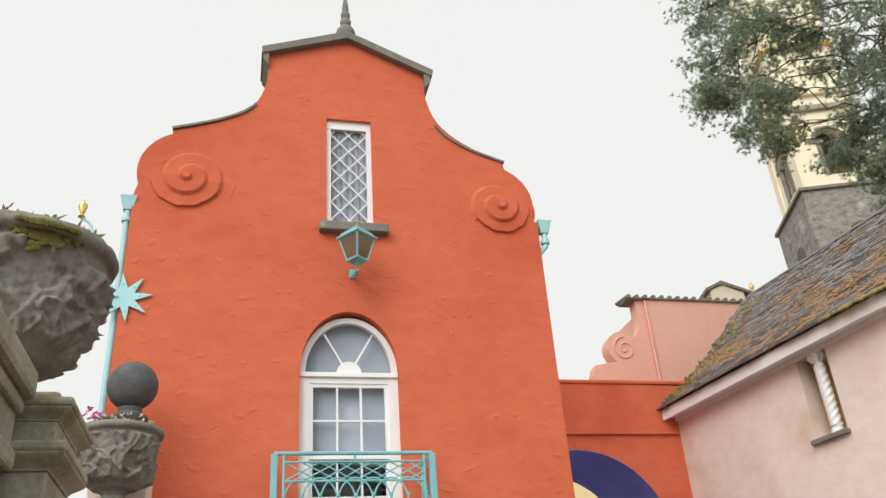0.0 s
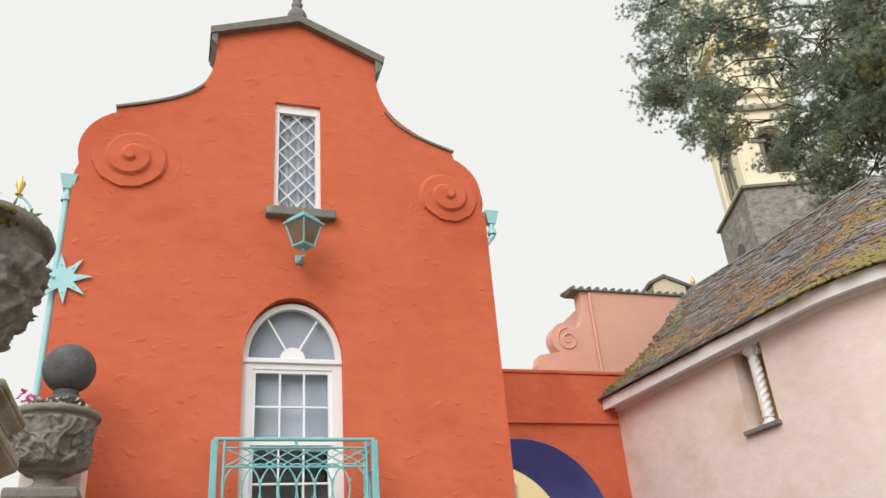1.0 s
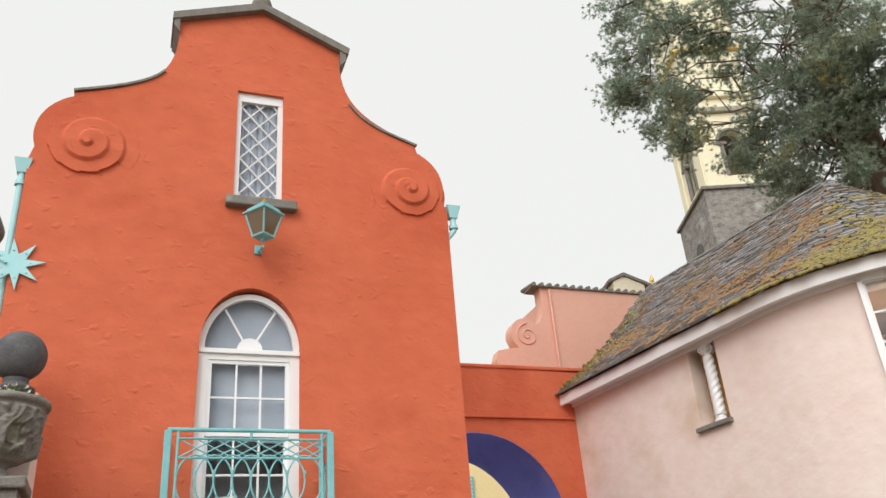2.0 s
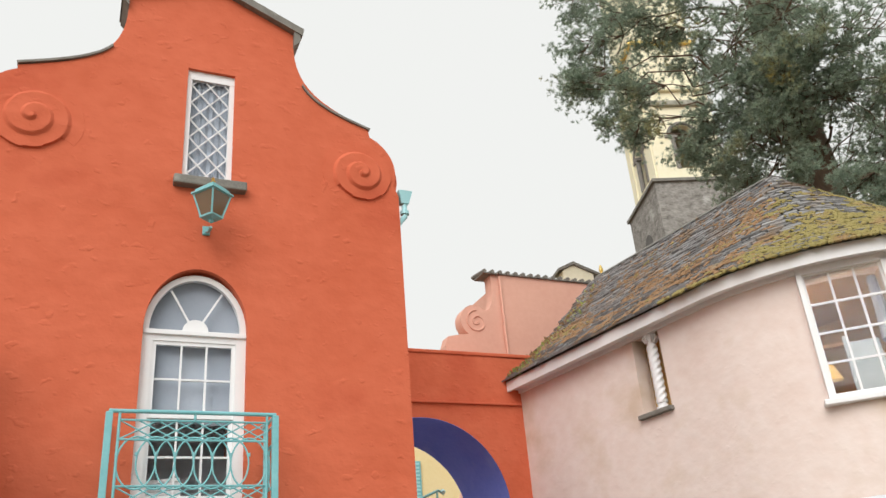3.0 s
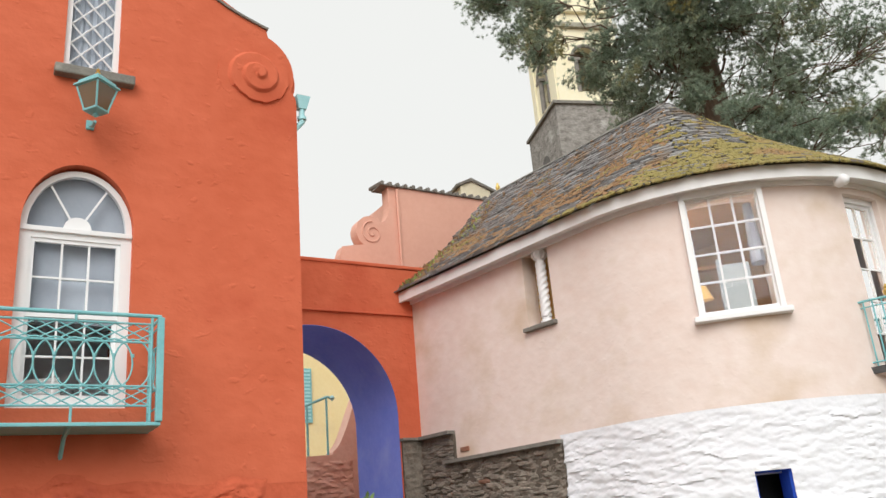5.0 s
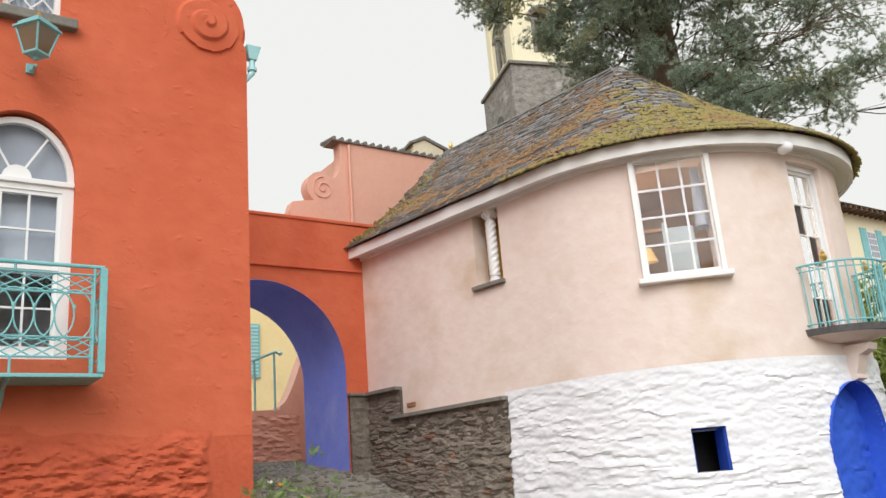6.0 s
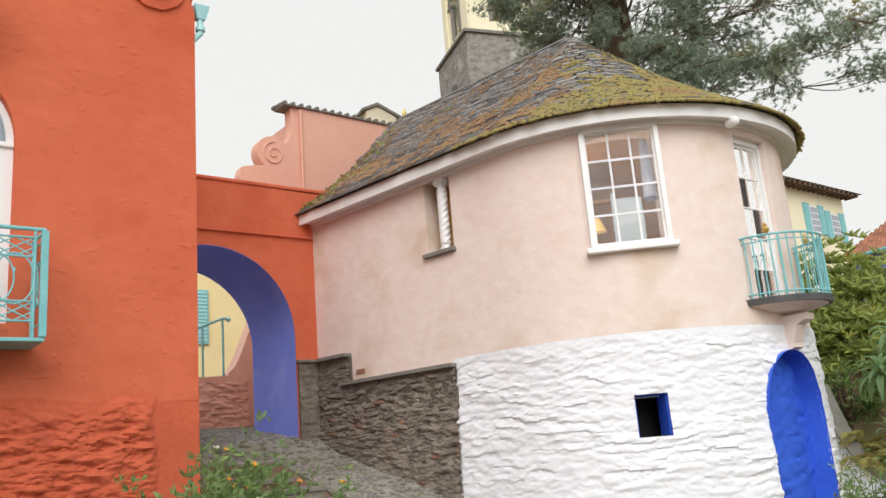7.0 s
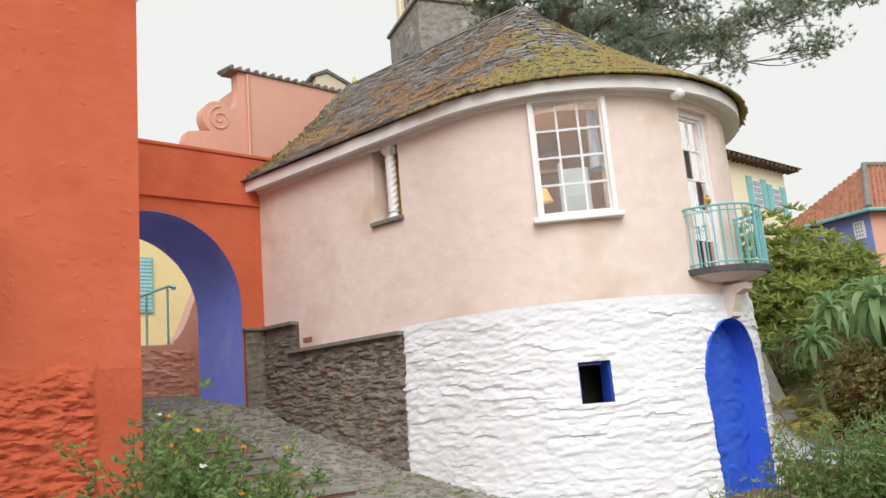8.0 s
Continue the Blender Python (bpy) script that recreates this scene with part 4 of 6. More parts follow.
for z, r in ((0.86, 0.018), (0.06, 0.013)):
    part("rail", tube(bmesh.new(), [(x, y + 0.10, z) for x, y in half], r, 6), TURQ, rb, smooth=True)
part("inner_rail", tube(bmesh.new(), [(x * 0.98, y * 0.98 + 0.10, 0.78) for x, y in half], 0.009, 5), TURQ, rb, smooth=True)
for a in range(4, 180, 9):
    x, y = RBR * math.cos(radians(a)), -RBR * math.sin(radians(a)) + 0.10
    part("baluster", tube(bmesh.new(), [(x, y, 0.0), (x, y, 0.86)], 0.018 if (a - 4) % 45 == 0 else 0.010, 6), TURQ, rb)
for a in (150, 20):
    x, y = RBR * math.cos(radians(a)), -RBR * math.sin(radians(a)) + 0.10
    part("gilt_urn", lathe(bmesh.new(), [(0.02, 0.87), (0.045, 0.90), (0.05, 0.94), (0.025, 0.97), (0.035, 0.99), (0.005, 1.03)], 10, (x, y, 0)), GOLD, rb, "small gilded urn finial", smooth=True)

fl = tagged(part("floodlight", lathe(bmesh.new(), [(0.03, 0), (0.075, 0.03), (0.08, 0.16), (0.05, 0.2), (0.02, 0.21)], 14), WHITE, smooth=True, m=around(s_at(58.9, 0.1), EAVE_Z - 0.10, 0.12) @ pose(0, 0, 0, 90, 0, 0)), "small white floodlight under the eaves", "light")

# ---- brown rubble wall under the pink house ----
rw = thing("rubble_wall", "grey-brown rubble retaining wall with slate capping", "wall")
S_A, S_B, S_C = 0.0, 0.95, WS0 + 0.05


def wall_base(s):
    p, _ = pink_path(s, 0.1)
    return ground_z(p.x, p.y) - 0.15


for s0, s1, top in ((S_A, S_B, 3.18), (S_B - 0.2, S_C, 2.70)):
    part("capping", bent_wall(bmesh.new(), list(np.linspace(s0, s1, 24)), [top, top + 0.055], 0.17, -0.05, []), COPING, rw, "slate capping")
part("backing", bent_wall(bmesh.new(), list(np.linspace(S_A, S_C, 40)), [0.3, 2.70], 0.05, -0.3, []), MORTAR, rw)
part("backing", bent_wall(bmesh.new(), list(np.linspace(S_A, S_B, 8)), [2.6, 3.18], 0.05, -0.3, []), MORTAR, rw)
# a short return of the wall across the foot of the arch
part("backing", boxed(7.03, 7.5, AY0 - 0.05, AY0 - 0.003, 0.9, 3.18), MORTAR, rw)
part("rubble_face", rough_slab(7.02, 7.5, 0.9, 3.18, AY0 - 0.06, 0.03, 0.05, None, 21), STONE, rw, smooth=True)
part("capping", boxed(7.0, 7.48, AY0 - 0.14, AY0 - 0.003, 3.183, 3.232, bevel=0.008), COPING, rw, "slate capping")
part("vent_brick", boxed(-0.11, 0.11, -0.02, 0.05, 0, 0.075, bevel=0.006), TERRACOTTA, rw, "terracotta air brick", m=around(s_at(32.3), 2.86))


# ---- loose mesh helpers for pieces, leaves and needles ----
def mesh_np(name, verts, faces, material):
    me = bpy.data.meshes.new(name)
    me.from_pydata(verts.tolist(), [], faces.tolist())
    me.materials.append(material)
    return me


def strewn(tv, tf, mats):
    """Copies of one small shape at many poses, joined: vertices and faces."""
    tv, tf, mats = np.asarray(tv, float), np.asarray(tf), np.asarray(mats)
    v = np.einsum("mij,vj->mvi", mats[:, :3, :3], tv) + mats[:, None, :3, 3]
    f = tf[None] + (np.arange(len(mats)) * len(tv))[:, None, None]
    return v.reshape(-1, 3), f.reshape(-1, tf.shape[1])


def stuff(name, tv, tf, mats, material, parent=None, label="", category=""):
    v, f = strewn(tv, tf, mats)
    ob = new(name, mesh_np(name, v, f, material))
    if parent:
        ob.parent = parent
    return tagged(ob, label, category, kind="stuff")


rng = np.random.default_rng(7)


def frame_np(pos, zdir, spin, scale):
    """A pose with its z axis along zdir, turned by spin about it."""
    z = np.asarray(zdir, float)
    z = z / (np.linalg.norm(z) + 1e-9)
    a = np.array([1.0, 0, 0]) if abs(z[0]) < 0.8 else np.array([0, 1.0, 0])
    x = np.cross(a, z)
    x /= np.linalg.norm(x)
    y = np.cross(z, x)
    c, q = math.cos(spin), math.sin(spin)
    m = np.eye(4)
    sc = np.asarray(scale, float) * np.ones(3)
    m[:3, 0], m[:3, 1], m[:3, 2], m[:3, 3] = (c * x + q * y) * sc[0], (c * y - q * x) * sc[1], z * sc[2], pos
    return m


# ---- slates of the pink house ----
def slate_mesh(seed):
    """A rough-edged slate, 1 wide and 1 long, its head at the origin, hanging along -y, z out of the roof."""
    r = random.Random(seed)
    e = [(-0.5, 0.0), (0.5, 0.0), (0.5 + r.uniform(-0.06, 0.04), -0.55), (0.44 + r.uniform(-0.08, 0.05), -1.0 + r.uniform(-0.03, 0.09)),
         (r.uniform(-0.2, 0.2), -1.0 + r.uniform(-0.05, 0.06)), (-0.45 + r.uniform(-0.05, 0.07), -1.0 + r.uniform(-0.03, 0.09)), (-0.5 + r.uniform(-0.04, 0.06), -0.5)]
    n = len(e)
    v = [(x, y, 0.0) for x, y in e] + [(x, y, 1.0) for x, y in e]
    f = [(n, n + k, n + k + 1) for k in range(1, n - 1)]
    for k in range(n):
        j = (k + 1) % n
        f += [(k, j, n + j), (k, n + j, n + k)]
    return np.array(v), np.array(f)


def roof_frame(s, f):
    p = roof_pt(s, f)
    ds = (roof_pt(s + 0.02, f) - roof_pt(s - 0.02, f))
    df = (roof_pt(s, min(1, f + 0.02)) - roof_pt(s, max(0, f - 0.02))).normalized()
    ds = (ds - df * ds.dot(df))
    if ds.length < 1e-5:
        ds = Vector((1, 0, 0))
    ds.normalize()
    n = ds.cross(df).normalized()
    if n.z < 0:
        n = -n
    return p, ds, df, n


SLOPE = (roof_pt(LEN + 2, 1) - roof_pt(LEN + 2, 0)).length
near_slates, far_slates = [], []
COURSES = 31
for c in range(COURSES):
    f = c / COURSES
    s = -0.2 + random.uniform(0, 0.15)
    while s < LEN + math.pi * PR + 1.5:
        shrink = 1.0 if s < LEN or s > LEN + math.pi * PR else max(0.06, 1 - f)
        w = random.uniform(0.16, 0.40) * (1 - 0.35 * f)
        s += w / shrink / 2
        sf = min(0.995, f + 0.040 + 0.3 * random.uniform(-0.006, 0.006))
        p, ds, df, n = roof_frame(s, sf)
        m = np.eye(4)
        tilt = 0.14 + random.uniform(-0.02, 0.05)
        roll = random.uniform(-0.025, 0.025)
        yv = (df - n * tilt).normalized()
        xv = (ds + df * roll).normalized()
        zv = xv.cross(yv)
        if zv.dot(n) < 0:
            zv = -zv
        L = SLOPE / COURSES * random.uniform(1.45, 1.7)
        T = random.uniform(0.022, 0.045)
        q = p + n * (0.012 + 0.006 * random.random())
        m[:3, 0], m[:3, 1], m[:3, 2], m[:3, 3] = xv * (w * 0.97), yv * L, zv * T, q + df * 0.0
        if LEN - 1.2 < s < LEN + 4.6 and f < 0.36 and len(near_slates) < 300:
            near_slates.append(m)
        else:
            far_slates.append(m)
        s += w / shrink / 2

# ---- moss and dead grass on the slates ----
moss_m, straw_m = [], []
for k in range(24000):
    s, f = rng.uniform(0, LEN + math.pi * PR), 1 - math.sqrt(rng.uniform(0, 1))
    p, ds, df, n = roof_frame(s, min(f, 0.985))
    nz = noise.noise((p.x * 0.9, p.y * 0.9, p.z * 0.9)) + 0.75 * noise.noise((p.x * 4.1, p.y * 4.1, p.z * 6.1))
    along = smooth01((s - LEN + 0.8) / 3.2)
    if nz + 0.85 * along - 0.30 * f > 0.54 + rng.uniform(-0.12, 0.28):
        r = rng.uniform(0.013, 0.034)
        moss_m.append(frame_np(np.array(p + n * 0.078), n, rng.uniform(0, 6.3), (r * rng.uniform(1, 1.9), r, r * rng.uniform(0.35, 0.7))))
    elif s < LEN + 1.5 and nz > -0.06 and rng.uniform() < 0.8:
        r = rng.uniform(0.012, 0.03)
        straw_m.append(frame_np(np.array(p + n * 0.075), n, rng.uniform(0, 6.3), (r * rng.uniform(1, 2.2), r, r * rng.uniform(0.3, 0.6))))
for k in range(700):
    s = rng.uniform(LEN - 0.5, LEN + math.pi * PR - 0.3)
    p, ds, df, n = roof_frame(s, rng.uniform(0, 0.03))
    r = rng.uniform(0.02, 0.045)
    moss_m.append(frame_np(np.array(p + n * 0.06 - df * 0.10), n, rng.uniform(0, 6.3), (r * 1.6, r, r * 0.7)))
bmo = bmesh.new()
bmesh.ops.create_icosphere(bmo, subdivisions=1, radius=1.0)
ICO_V = np.array([v.co[:] for v in bmo.verts])
ICO_F = np.array([[v.index for v in f.verts] for f in bmo.faces])
bmo.free()
stuff("moss", ICO_V, ICO_F, moss_m, MOSS, pink, "yellow-green moss cushions")
STRAW = mat("dry_lichen", (0.24, 0.14, 0.07), (0.36, 0.22, 0.12), 7, 0.95, 0.6, 60, (0.30, 0.28, 0.2), 3, 0.6, depth=0.02)
stuff("lichen", ICO_V, ICO_F, straw_m, STRAW, pink, "orange-brown dry lichen")
bm = bmesh.new()
q0 = [roof_pt(s_, 1.0) + Vector((0, 0, 0.05)) for s_ in np.linspace(LEN, 0.0, 14)]
for a, b in zip(q0, q0[1:]):
    c = a.lerp(b, 0.97)
    sd = (b - a).cross(Vector((0, 0, 1))).normalized()
    for sg in (-1, 1):
        bm.faces.new([bm.verts.new(v) for v in (a + sd * 0.17 * sg - Vector((0, 0, 0.10)), c + sd * 0.17 * sg - Vector((0, 0, 0.10)), c + Vector((0, 0, 0.03)), a + Vector((0, 0, 0.03)))])
part("ridge_tiles", bm, COPING, pink, "grey ridge tiles")


# ---- blades and leaves ----
def leaf_shape(fold=0.18, wide=0.28):
    """A pointed leaf along z, 1 long, folded along its middle."""
    return (np.array([(0, 0, 0), (wide / 2, fold * 0.4, 0.35), (0, -fold * 0.3, 0.4), (-wide / 2, fold * 0.4, 0.35), (wide / 2.6, fold * 0.5, 0.7), (-wide / 2.6, fold * 0.5, 0.7), (0, 0.1, 1.0)]),
            np.array([(0, 1, 2), (0, 2, 3), (2, 1, 4), (3, 2, 5), (2, 4, 6), (5, 2, 6)]))


LV, LF = leaf_shape()


def whorl(pos, axis, count, size, spread, mats):
    """Leaves round a shoot's tip."""
    axis = np.asarray(axis, float) / np.linalg.norm(axis)
    a = np.cross(axis, (0.3, 0.5, 0.8))
    a /= np.linalg.norm(a)
    b = np.cross(axis, a)
    st = rng.uniform(0, 6.3)
    for k in range(count):
        t = st + k * 2.4 + rng.uniform(-0.3, 0.3)
        d = axis * rng.uniform(0.15, 0.9) + (math.cos(t) * a + math.sin(t) * b) * spread
        mats.append(frame_np(pos, d, rng.uniform(0, 6.3), size * rng.uniform(0.65, 1.15)))


def polar(az, hr, r):
    """A place by bearing, rise over run and distance from the walker's first spot."""
    a = math.radians(az)
    return np.array([r * math.sin(a), r * math.cos(a), 1.6 + hr * r])


# ---- big pine behind the pink house ----
def pine():
    tree = thing("pine_tree", "tall blue-green pine with twisting limbs", "tree", pose(0, 0, 0))
    base = np.array([15.85, 12.15, 0.8])
    bm = bmesh.new()
    tp = [(base[0] + 0.12 * math.sin(k * 0.9) - 0.012 * k, base[1] + 0.12 * math.cos(k * 0.7) + 0.02 * k, base[2] + k * 1.7) for k in range(16)]
    tube(bm, tp, [max(0.08, 0.80 - 0.048 * k) * (1.25 if k == 0 else 1) for k in range(16)], 14)
    part("trunk", bm, BARK, tree, "rough brown bark trunk", smooth=True)
    # foliage masses: bearing, rise over run, radius
    pads = [(37.2, .70, .5), (39.2, .63, .5), (40.6, .67, .6), (37.6, .84, .8), (38.2, .76, .9), (36.6, .71, .4), (39.8, .69, .7), (41.0, .61, .5), (41.2, .80, 1.0), (39.6, .92, 1.0), (43.2, .93, 1.3), (43.6, .75, .8), (46.4, .60, .6),
            (45.2, .56, .8), (46.2, .68, 1.1), (46.8, .82, 1.1), (48.6, .55, .9), (49.6, .70, 1.3), (50, .90, 1.2), (51.5, .60, 1.0), (53.4, .72, 1.4), (54.8, .57, 1.0), (54.5, .92, 1.3),
            (57, .66, 1.3), (56.6, .50, .9), (58.6, .82, 1.6), (60.6, .59, 1.1), (59.6, .44, .8), (62.6, .40, .7), (51.0, .50, .7), (55.6, .46, .8), (58.2, .56, .8), (61.8, .52, .8), (65.4, .42, .6), (45.9, .53, .6), (47.2, .50, .6), (70.8, .42, .45), (73.0, .44, .5), (68.2, .37, .35), (62.8, .72, 1.4), (64, .50, 1.0), (66, .62, 1.2), (67.6, .42, .6), (70, .50, .8)]
    pads += [(51.6, .64, .7), (52.4, .74, .9), (50.6, .57, .6), (53.6, .60, .7), (49.2, .62, .8), (54.6, .66, .8), (57.4, .47, .7), (58.6, .41, .6), (60.6, .40, .6), (55.4, .44, .6), (56.8, .42, .6)]
    tufts, limbs = [], bmesh.new()
    for i, (az, hr, r) in enumerate(pads):
        dist = 19.6 + 1.6 * math.sin(i * 2.4)
        if az < 44:
            dist = 19.0 + 0.8 * math.sin(i * 2.4)
        c = polar(az, hr, dist)
        airy = 1.0 if az < 57 else 1.1
        if 48 < az < 56:
            c = polar(az, hr, 18.1 + 0.6 * math.sin(i * 2.4))
        kz = min(14, max(4, int((c[2] - base[2] + 0.3) / 1.7)))
        a = np.array(tp[kz])
        mid = (a + c) / 2 + np.array([rng.uniform(-1.0, 1.0), rng.uniform(-1.0, 1.0), rng.uniform(-0.6, 1.2)])
        pts = bez(tuple(a), tuple(a * 0.6 + mid * 0.4 + rng.uniform(-0.5, 0.5, 3)), tuple(mid + rng.uniform(-0.5, 0.5, 3)), tuple(c), 12)
        pts = [tuple(np.array(q) + rng.normal(size=3) * 0.16) if 0 < k < 12 else q for k, q in enumerate(pts)]
        tube(limbs, pts, [(0.052 - 0.0036 * k) * (0.9 if az < 56 else 0.4) for k in range(13)], 6)
        for k in range(60 if az < 56 else 26):
            w = pts[rng.integers(6, 13)]
            tufts.append(frame_np(np.array(w) + rng.normal(size=3) * np.array([0.32, 0.32, 0.22]), np.array([0, 0, 0.8]) + rng.normal(size=3) * 0.6, rng.uniform(0, 6.3), rng.uniform(0.5, 0.95)))
        for k in range(int((20 if r < 1.05 else 13) * r * r * airy) + 8):
            d = rng.normal(size=3)
            d /= np.linalg.norm(d)
            e = c + d * r * rng.uniform(0.4, 1.3) * np.array([1.15, 1.15, 0.85])
            j = pts[rng.integers(10, 13)]
            q = (np.array(j) + e) / 2 + rng.uniform(-0.25, 0.25, 3)
            tube(limbs, bez(tuple(j), tuple(q), tuple(q + rng.uniform(-0.2, 0.2, 3)), tuple(e), 4), [0.016, 0.013, 0.010, 0.007, 0.005], 4, caps=False)
            for t in range(int(rng.integers(24, 36)) if az < 57 or hr < 0.48 and az < 62 else int(rng.integers(17, 27))):
                w = rng.uniform(0.72, 1.1) if t % 4 else rng.uniform(0.4, 0.8)
                pos = np.array(j) * (1 - w) + e * w + rng.normal(size=3) * np.array([0.135, 0.135, 0.10])
                up = d * 0.5 + np.array([0, 0, 0.8]) + rng.normal(size=3) * 0.5
                tufts.append(frame_np(pos, up, rng.uniform(0, 6.3), rng.uniform(0.5, 0.95)))
    tagged(part("limbs", limbs, BARK, tree, "dark twisting limbs"), kind="stuff")
    nv, nf = [], []
    r2 = random.Random(4)
    for k in range(20):
        a, el = r2.uniform(0, 6.28), r2.uniform(0.1, 1.35)
        d = np.array([math.cos(a) * math.cos(el), math.sin(a) * math.cos(el), math.sin(el)])
        w = np.cross(d, (0.2, 0.7, 0.4))
        w = w / np.linalg.norm(w) * 0.0105
        o = d * 0.01
        nv += [o - w, o + w, d * r2.uniform(0.10, 0.17)]
        nf.append((3 * k, 3 * k + 1, 3 * k + 2))
    stuff("crown", nv, nf, tufts, NEEDLE, tree, "blue-green needle tufts")


pine()


# ---- urns, piers and parapet beside the walker ----
def urn(name_label, x, y, z, sc, mat_, seed):
    u = thing("stone_urn", name_label, "urn", pose(x, y, z), group="stone urns")
    prof = [(0.20, 0.0), (0.20, 0.05), (0.15, 0.08), (0.12, 0.13), (0.15, 0.17), (0.24, 0.20), (0.30, 0.25), (0.345, 0.36), (0.385, 0.52), (0.415, 0.68), (0.425, 0.76),
            (0.435, 0.78), (0.475, 0.80), (0.485, 0.83), (0.47, 0.865), (0.43, 0.88), (0.40, 0.86), (0.39, 0.80)]
    bm = bmesh.new()
    fine = []
    for (r0, z0), (r1, z1) in zip(prof, prof[1:]):
        n = max(1, int(abs(z1 - z0) / 0.010))
        fine += [(r0 + (r1 - r0) * k / n, z0 + (z1 - z0) * k / n) for k in range(n)]
    fine.append(prof[-1])
    lathe(bm, [(r * sc, h * sc) for r, h in fine], 220)
    for v in bm.verts:
        h = v.co.z / sc
        rad = math.hypot(v.co.x, v.co.y)
        if 0.22 < h < 0.77 and rad > 0.2 * sc:
            a = math.atan2(v.co.y, v.co.x)
            # crisp raised forms, swags and drapery folds
            lob = noise.noise((math.cos(a) * 1.9 + seed, math.sin(a) * 1.9, h * 4.2)) + 0.35 * noise.noise((math.cos(a) * 4.5, math.sin(a) * 4.5 + seed, h * 9))
            form = smooth01((lob - 0.02) / 0.14)
            limb = smooth01(1 - abs(noise.noise((math.cos(a) * 2.6, math.sin(a) * 2.6 + 5 * seed, h * 5.5))) / 0.10)
            fold = abs(math.sin(a * 26 + 5 * math.sin(h * 13 + seed) + 3 * lob)) * smooth01((0.52 - h) / 0.1)
            swag = math.exp(-((h - 0.36 - 0.09 * math.cos(a * 5 + seed)) / 0.03) ** 2)
            k = 0.042 * form + 0.034 * limb + 0.016 * fold * form + 0.028 * swag + 0.012 * noise.noise((a * 14, h * 26, seed))
            fade = smooth01((h - 0.22) / 0.06) * smooth01((0.77 - h) / 0.05)
            v.co.x += v.co.x / rad * k * fade * sc
            v.co.y += v.co.y / rad * k * fade * sc
        else:
            n = 0.006 * noise.noise((v.co.x * 18, v.co.y * 18, v.co.z * 18 + seed))
            v.co.x += v.co.x * n * 2
            v.co.y += v.co.y * n * 2
            v.co.z += n
    part("bowl", bm, mat_, u, "carved grey stone bowl with raised relief", smooth="all")
    part("soil", lathe(bmesh.new(), [(0.39 * sc, 0.80 * sc), (0.385 * sc, 0.845 * sc), (0.2 * sc, 0.87 * sc)], 24), EARTH, u)
    return u


u1 = urn("large weathered stone urn with carved relief on a pier", -1.17, 4.12, 2.97, 0.91, CAST, 1.0)
u2 = urn("weathered stone urn planted with pink and white flowers", -1.17, 8.25, 3.36, 0.82, CAST, 2.3)


def rim_plants(u, r, z, n, flowers, cols):
    gm, fm = [], []
    for k in range(n):
        a = rng.uniform(0, 6.3)
        rr = r * math.sqrt(rng.uniform(0.35, 1))
        whorl(np.array([rr * math.cos(a), rr * math.sin(a), z + rng.uniform(-0.01, 0.035)]), (rng.normal() * 0.3, rng.normal() * 0.3, 1), 5, rng.uniform(0.035, 0.07), 0.9, gm)
    stuff("foliage", LV, LF, gm, LEAF, u, "low green planting")
    for name, colour in cols:
        fm = []
        for k in range(flowers):
            a = rng.uniform(3.2, 6.2)
            p = np.array([r * 0.9 * math.cos(a), r * 0.9 * math.sin(a), z + rng.uniform(0.02, 0.10)])
            if name == "pink_flowers":
                p[:2] = (-0.20 + rng.normal() * 0.07, -0.2 + rng.normal() * 0.05)
                p[2] = z + rng.uniform(0.05, 0.16)
            whorl(p, (rng.normal() * 0.5, -0.5, 0.8), 5, 0.038, 1.3, fm)
        stuff(name, *leaf_shape(0.1, 0.7), fm, colour, u)


MAGENTA = mat("magenta_petal", (0.60, 0.05, 0.30), (0.72, 0.12, 0.42), 6, 0.6, 0)
PETAL = mat("white_petal", (0.75, 0.74, 0.66), (0.82, 0.80, 0.74), 6, 0.6, 0)
rim_plants(u1, 0.35, 0.80, 90, 3, [("pink_flowers", MAGENTA)])
rim_plants(u2, 0.31, 0.71, 110, 13, [("pink_flowers", MAGENTA), ("white_flowers", PETAL)])
mm = []
for k in range(150):
    a = math.radians(rng.normal(-66, 8))
    h = 0.80 - abs(rng.normal(0, 0.05))
    r = 0.44 + 0.05 * (h > 0.79)
    mm.append(frame_np(np.array([r * math.cos(a), r * math.sin(a), h]) * 0.925, (math.cos(a), math.sin(a), 0.2), rng.uniform(0, 6), (0.022, 0.016, 0.012)))
stuff("moss", ICO_V, ICO_F, mm, mat("dark_olive_moss", (0.10, 0.09, 0.02), (0.18, 0.16, 0.05), 8, 0.95, 0.8, 50), u1, "olive moss under the rim")

def moulded(bm, hx, hy, z0, z1, flare):
    """A block whose sides curve out by flare from its foot to its head."""
    rings = []
    for k in range(7):
        t = k / 6
        e = flare * (0.5 - 0.5 * math.cos(math.pi * t))
        rings.append([bm.verts.new((sx * (hx + e), sy * (hy + e), z0 + (z1 - z0) * t)) for sx, sy in ((-1, -1), (1, -1), (1, 1), (-1, 1))])
    for a, b in zip(rings, rings[1:]):
        for k in range(4):
            bm.faces.new((a[k], a[(k + 1) % 4], b[(k + 1) % 4], b[k]))
    bm.faces.new(rings[0][::-1])
    bm.faces.new(rings[-1])
    return bm


